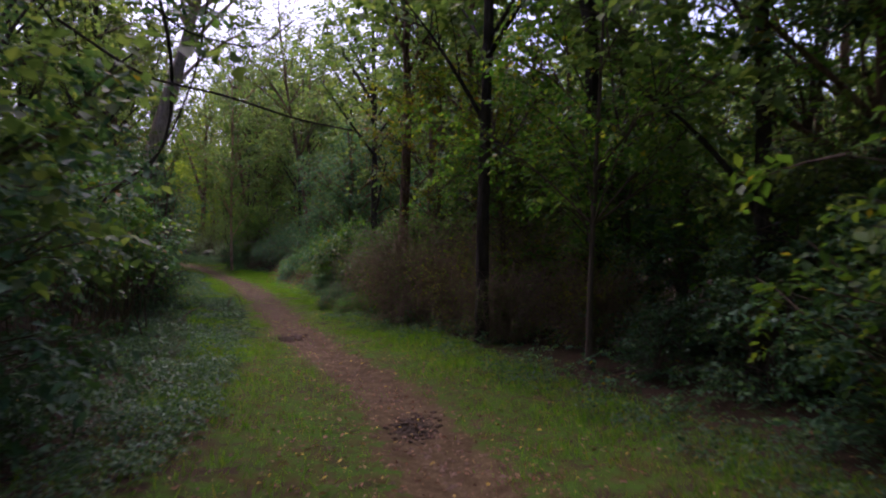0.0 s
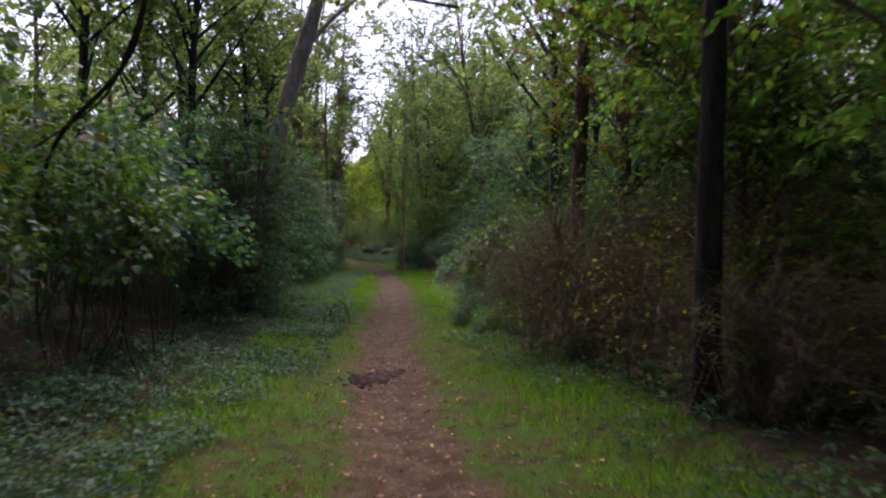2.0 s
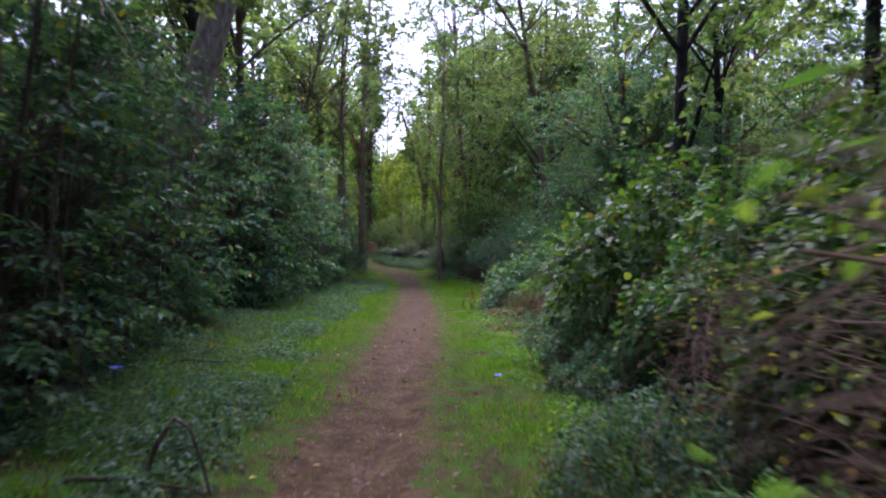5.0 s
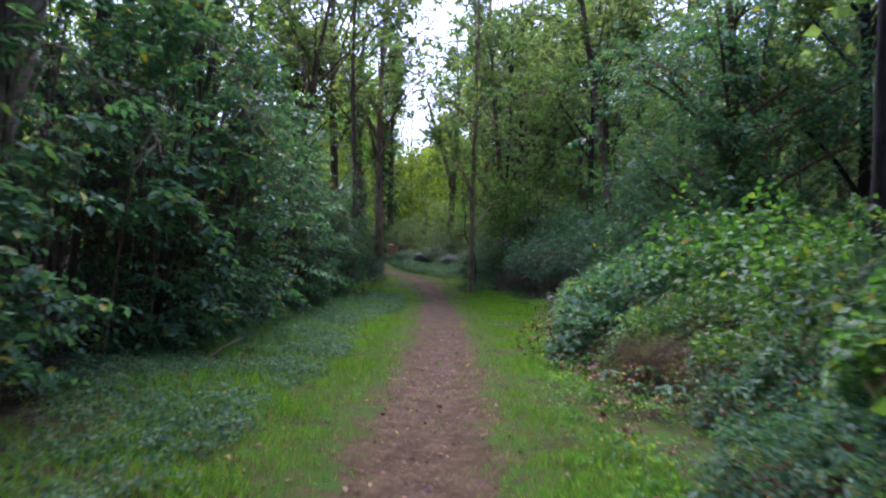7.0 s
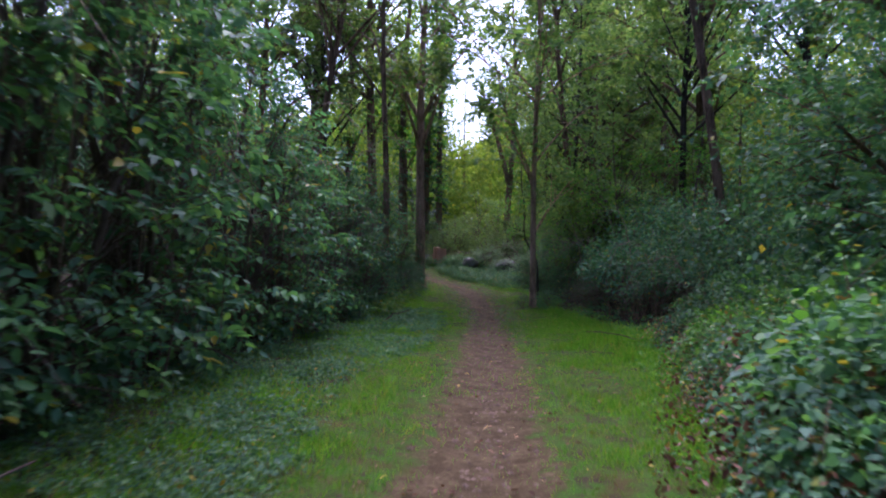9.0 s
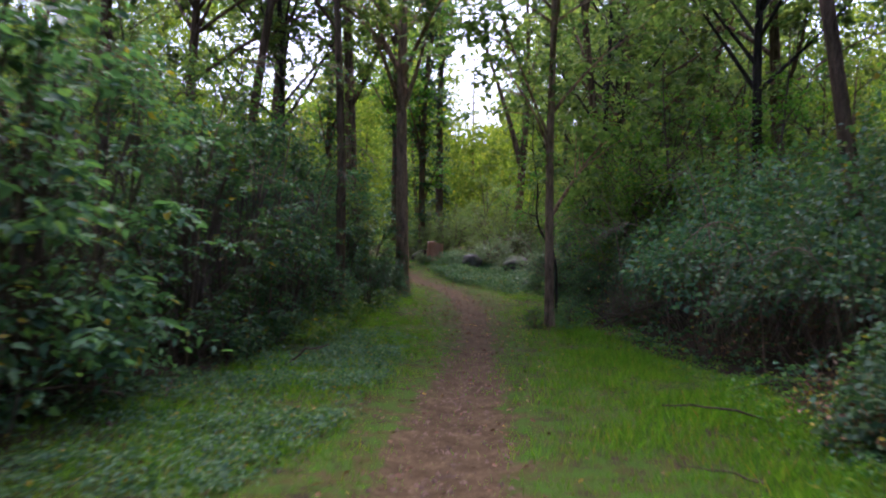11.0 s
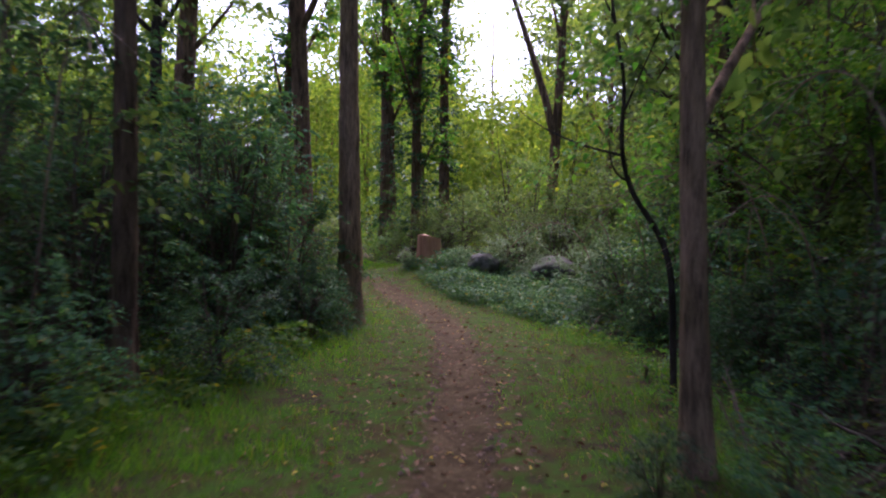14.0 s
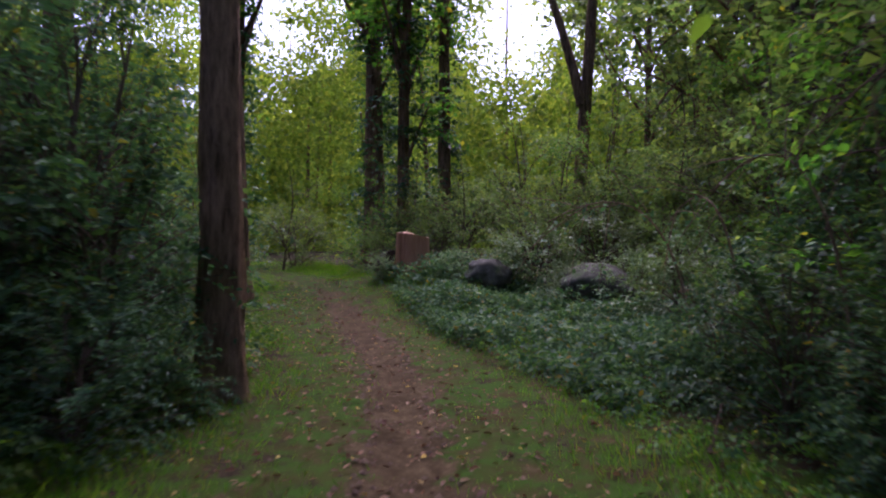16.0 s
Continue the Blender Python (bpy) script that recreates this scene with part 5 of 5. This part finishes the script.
stick(1, [on_ground(-5.3, 16.6, 0.03), on_ground(-4.95, 16.7, 0.06), on_ground(-4.5, 16.75, 0.03)], 0.016, "dark fallen branch lying on the grass")
stick(2, [on_ground(-4.85, 16.7, 0.12), on_ground(-4.72, 16.72, 0.4), on_ground(-4.6, 16.72, 0.35), on_ground(-4.5, 16.75, 0.0)], 0.014, "bent dark twig arching over the grass")
rs = random.Random(5)
for k in range(46):
    yy = rs.uniform(7, 48)
    line, sg = (RIGHT_EDGE, 1) if k % 2 else (LEFT_EDGE, -1)
    xx = float(np.interp(yy, line[:, 1], line[:, 0])) + sg * rs.uniform(-0.35, 0.6)
    an, ln = rs.uniform(0, 6.28), rs.uniform(0.35, 1.1)
    x2, y2 = xx + math.cos(an) * ln, yy + math.sin(an) * ln
    lift = rs.uniform(0.02, 0.35)
    if min(abs(trail_distance(np.array([xx, x2]), np.array([yy, y2])))) < 1.3:
        continue
    stick(30 + k, [on_ground(xx, yy, 0.01), on_ground((xx + x2) / 2, (yy + y2) / 2, lift * 0.6 + 0.03), on_ground(x2, y2, lift)], rs.uniform(0.006, 0.014), "thin dead branch lying at the hedge foot")


for k in range(30):
    xx, yy, an, ln = -10.75 + rs.gauss(0, 0.55), 40.9 + rs.gauss(0, 0.75), rs.uniform(0, 6.28), rs.uniform(0.35, 1.3)
    x2, y2, lift = xx + math.cos(an) * ln, yy + math.sin(an) * ln, rs.uniform(0.02, 0.45)
    if min(abs(trail_distance(np.array([xx, x2]), np.array([yy, y2])))) > 1.2:
        stick(90 + k, [on_ground(xx, yy, 0.01), on_ground((xx + x2) / 2, (yy + y2) / 2, lift * 0.6 + 0.03), on_ground(x2, y2, lift)], rs.uniform(0.006, 0.016), "dead broken stick lying beside the pale tree")


def bare_shoot(seed, x, y, side, high, reach):
    """A long thin shoot, half bare, that rises through the hedge and arches out."""
    rng = np.random.default_rng(seed)
    ob = new("bare_shoot")
    a, c = np.array([[0, 0, -0.05]]), np.array([[side * reach, rng.uniform(-1.0, 0.4), high * rng.uniform(0.75, 0.95)]])
    b = np.array([[side * reach * 0.15, rng.uniform(-0.2, 0.2), high * 1.35]])
    part("stem", np_mesh("stem", *tubes(bezier(a, b, c, 14), np.linspace(0.013, 0.004, 14)[None], 5), TWIG_DEAD, smooth=True), ob)
    q, tan = on_bezier(np.repeat(a, 9, 0), np.repeat(b, 9, 0), np.repeat(c, 9, 0), rng.uniform(0.5, 1.0, 9))
    way = unit(tan + rng.normal(0, 0.6, (9, 3)))
    part("foliage", np_mesh("foliage", *sprays(q, way, rng.uniform(0.2, 0.45, 9), 5, 0.07, rng, 0.4, LEAF4, twig=False)[0], LEAF_HEDGE), ob)
    twigs = bezier(q, q + way * 0.25, q + way * 0.55 + np.array([0, 0, -0.12]), 4)
    tagged(part("brushwood", np_mesh("brushwood", *tubes(twigs, np.tile(np.linspace(0.005, 0.002, 4), (9, 1)), 3), TWIG_DEAD), ob), kind="stuff")
    ob.matrix_basis = pose(x, y, ground_z(x, y))
    tagged(ob, "long thin arching shoot with few leaves in the hedge", "branch", "arching shoots")


for k in range(24):
    yy = 17.5 + k * 0.95 + rs.uniform(-0.3, 0.3)
    xx = float(np.interp(yy, LEFT_EDGE[:, 1], LEFT_EDGE[:, 0]))
    bare_shoot(400 + k, xx - 0.75, yy, 1, rs.uniform(2.2, 3.6), rs.uniform(0.8, 1.4))
for k in range(12):
    yy = 36.0 + k * 0.95 + rs.uniform(-0.3, 0.3)
    xx = float(np.interp(yy, RIGHT_EDGE[:, 1], RIGHT_EDGE[:, 0]))
    bare_shoot(430 + k, xx + 1.1, yy, -1, rs.uniform(1.2, 2.2), rs.uniform(0.6, 1.0))


def flower(x, y, z):
    """A small blue bloom on a stalk with two leaves."""
    ob = new("blue_flower")
    g = ground_z(x, y)
    st = bezier(np.array([[0, 0, 0.0]]), np.array([[0.02, 0, (z - g) * 0.5]]), np.array([[0.0, 0.02, z - g]]), 5)
    part("stalk", np_mesh("stalk", *tubes(st, np.full((1, 5), 0.004), 4), LEAF_BRIGHT), ob)
    a = np.arange(5) * 2 * np.pi / 5
    way = np.stack([np.cos(a), np.sin(a), np.full(5, 0.35)], 1)
    up = np.tile(np.array([0, 0, 1.0]), (5, 1))
    part("bloom", np_mesh("bloom", *leaves(np.tile(np.array([[0, 0.02, z - g]]), (5, 1)), way, up, np.full(5, 0.045), LEAF_BROAD), BLUE), ob, "bright blue petals")
    ob.matrix_basis = pose(x, y, g)
    tagged(ob, "small bright blue flower at the grass edge", "flower", "blue flowers")


BLUE, _nt, _n, _l, _b = material("blue_petal")
_b.inputs["Base Color"].default_value = (0.03, 0.12, 0.6, 1)
_b.inputs["Roughness"].default_value = 0.6
for fx, fy, fz in ((-5.57, 17.24, 0.59), (-3.75, 19.47, 0.34)):
    flower(fx, fy, fz)


def vine(seed, pts, radius, label):
    p = np.array(pts, float)
    d = np.linspace(0, 1, len(p))
    s = np.linspace(0, 1, 40)
    path = np.stack([np.interp(s, d, p[:, i]) for i in range(3)], 1)
    for _ in range(10):
        path[1:-1] = (path[:-2] + 2 * path[1:-1] + path[2:]) / 4
    ob = new("hanging_vine", np_mesh("hanging_vine", *tubes(path[None] - p[0], (radius * np.linspace(1, 0.6, 40))[None], 7), BARK_DARK, smooth=True))
    ob.matrix_basis = pose(*p[0])
    tagged(ob, label, "vine", "hanging vines")


vine(1, [(-4.3, 10.6, 6.0), (-4.0, 10.9, 4.6), (-4.0, 11.0, 3.6), (-4.15, 11.0, 2.95), (-4.5, 11.0, 2.65), (-5.1, 11.1, 2.3), (-5.4, 11.2, 1.6)], 0.03, "thick dark woody vine hanging from the trees")
vine(2, [(-3.2, 10.2, 5.2), (-3.5, 10.6, 4.1), (-3.9, 10.8, 3.3), (-4.4, 11.0, 2.6), (-5.2, 11.0, 2.2)], 0.016, "thin dark vine looping down from the branches")
vine(3, [(-5.2, 10.0, 4.6), (-4.2, 10.4, 3.9), (-3.2, 10.8, 3.75), (-2.2, 11.2, 3.45), (-1.4, 11.6, 3.35)], 0.022, "dark bare bough reaching towards the trail")
vine(4, [(-4.6, 9.8, 5.4), (-3.6, 10.3, 4.5), (-2.7, 10.8, 4.4), (-2.2, 11.0, 4.9)], 0.018, "dark bare bough curving up against the sky")


def crooked_sapling(x, y):
    """A thin dark stem that bends twice on its way up, with a few side twigs."""
    rng = np.random.default_rng(515)
    ob = new("crooked_sapling")
    kinks = np.array([(0.12, 0, -0.05), (0.1, 0, 0.9), (0.02, 0.02, 1.2), (-0.22, 0.04, 1.55), (-0.3, 0.02, 1.9), (-0.26, 0.05, 2.4), (-0.4, 0.05, 3.1), (-0.35, 0.1, 4.2)])
    q = np.linspace(0, 7, 40)
    path = np.stack([np.interp(q, np.arange(8), kinks[:, i]) for i in range(3)], 1)
    for _ in range(4):
        path[1:-1] = (path[:-2] + 2 * path[1:-1] + path[2:]) / 4
    part("stem", np_mesh("stem", *tubes(path[None], np.linspace(0.028, 0.009, 40)[None], 8), BARK_DARK, smooth=True), ob)
    for i in (18, 21, 25, 29, 33, 36):
        a = path[i][None]
        c = a + rng.normal(0, 0.35, (1, 3)) * np.array([1, 1, 0.4]) + np.array([0, 0, 0.4])
        part("twig", np_mesh("twig", *tubes(bezier(a, (a + c) / 2 + rng.normal(0, 0.06, (1, 3)), c, 6), np.linspace(0.011, 0.003, 6)[None], 5), BARK_DARK, smooth=True), ob)
    k = rng.integers(20, 40, 46)
    way = unit(rng.normal(0, 1, (46, 3)) * np.array([1, 1, 0.4]))
    part("foliage", np_mesh("foliage", *sprays(path[k] + way * 0.15, way, rng.uniform(0.3, 0.6, 46), 8, 0.1, rng, 0.3, LEAF6, twig=False)[0], LEAF_BRIGHT), ob)
    ob.matrix_basis = pose(x, y, ground_z(x, y), 0, 0, 20)
    tagged(ob, "thin dark sapling with a twice-bent stem", "tree")


crooked_sapling(-12.0, 41.9)
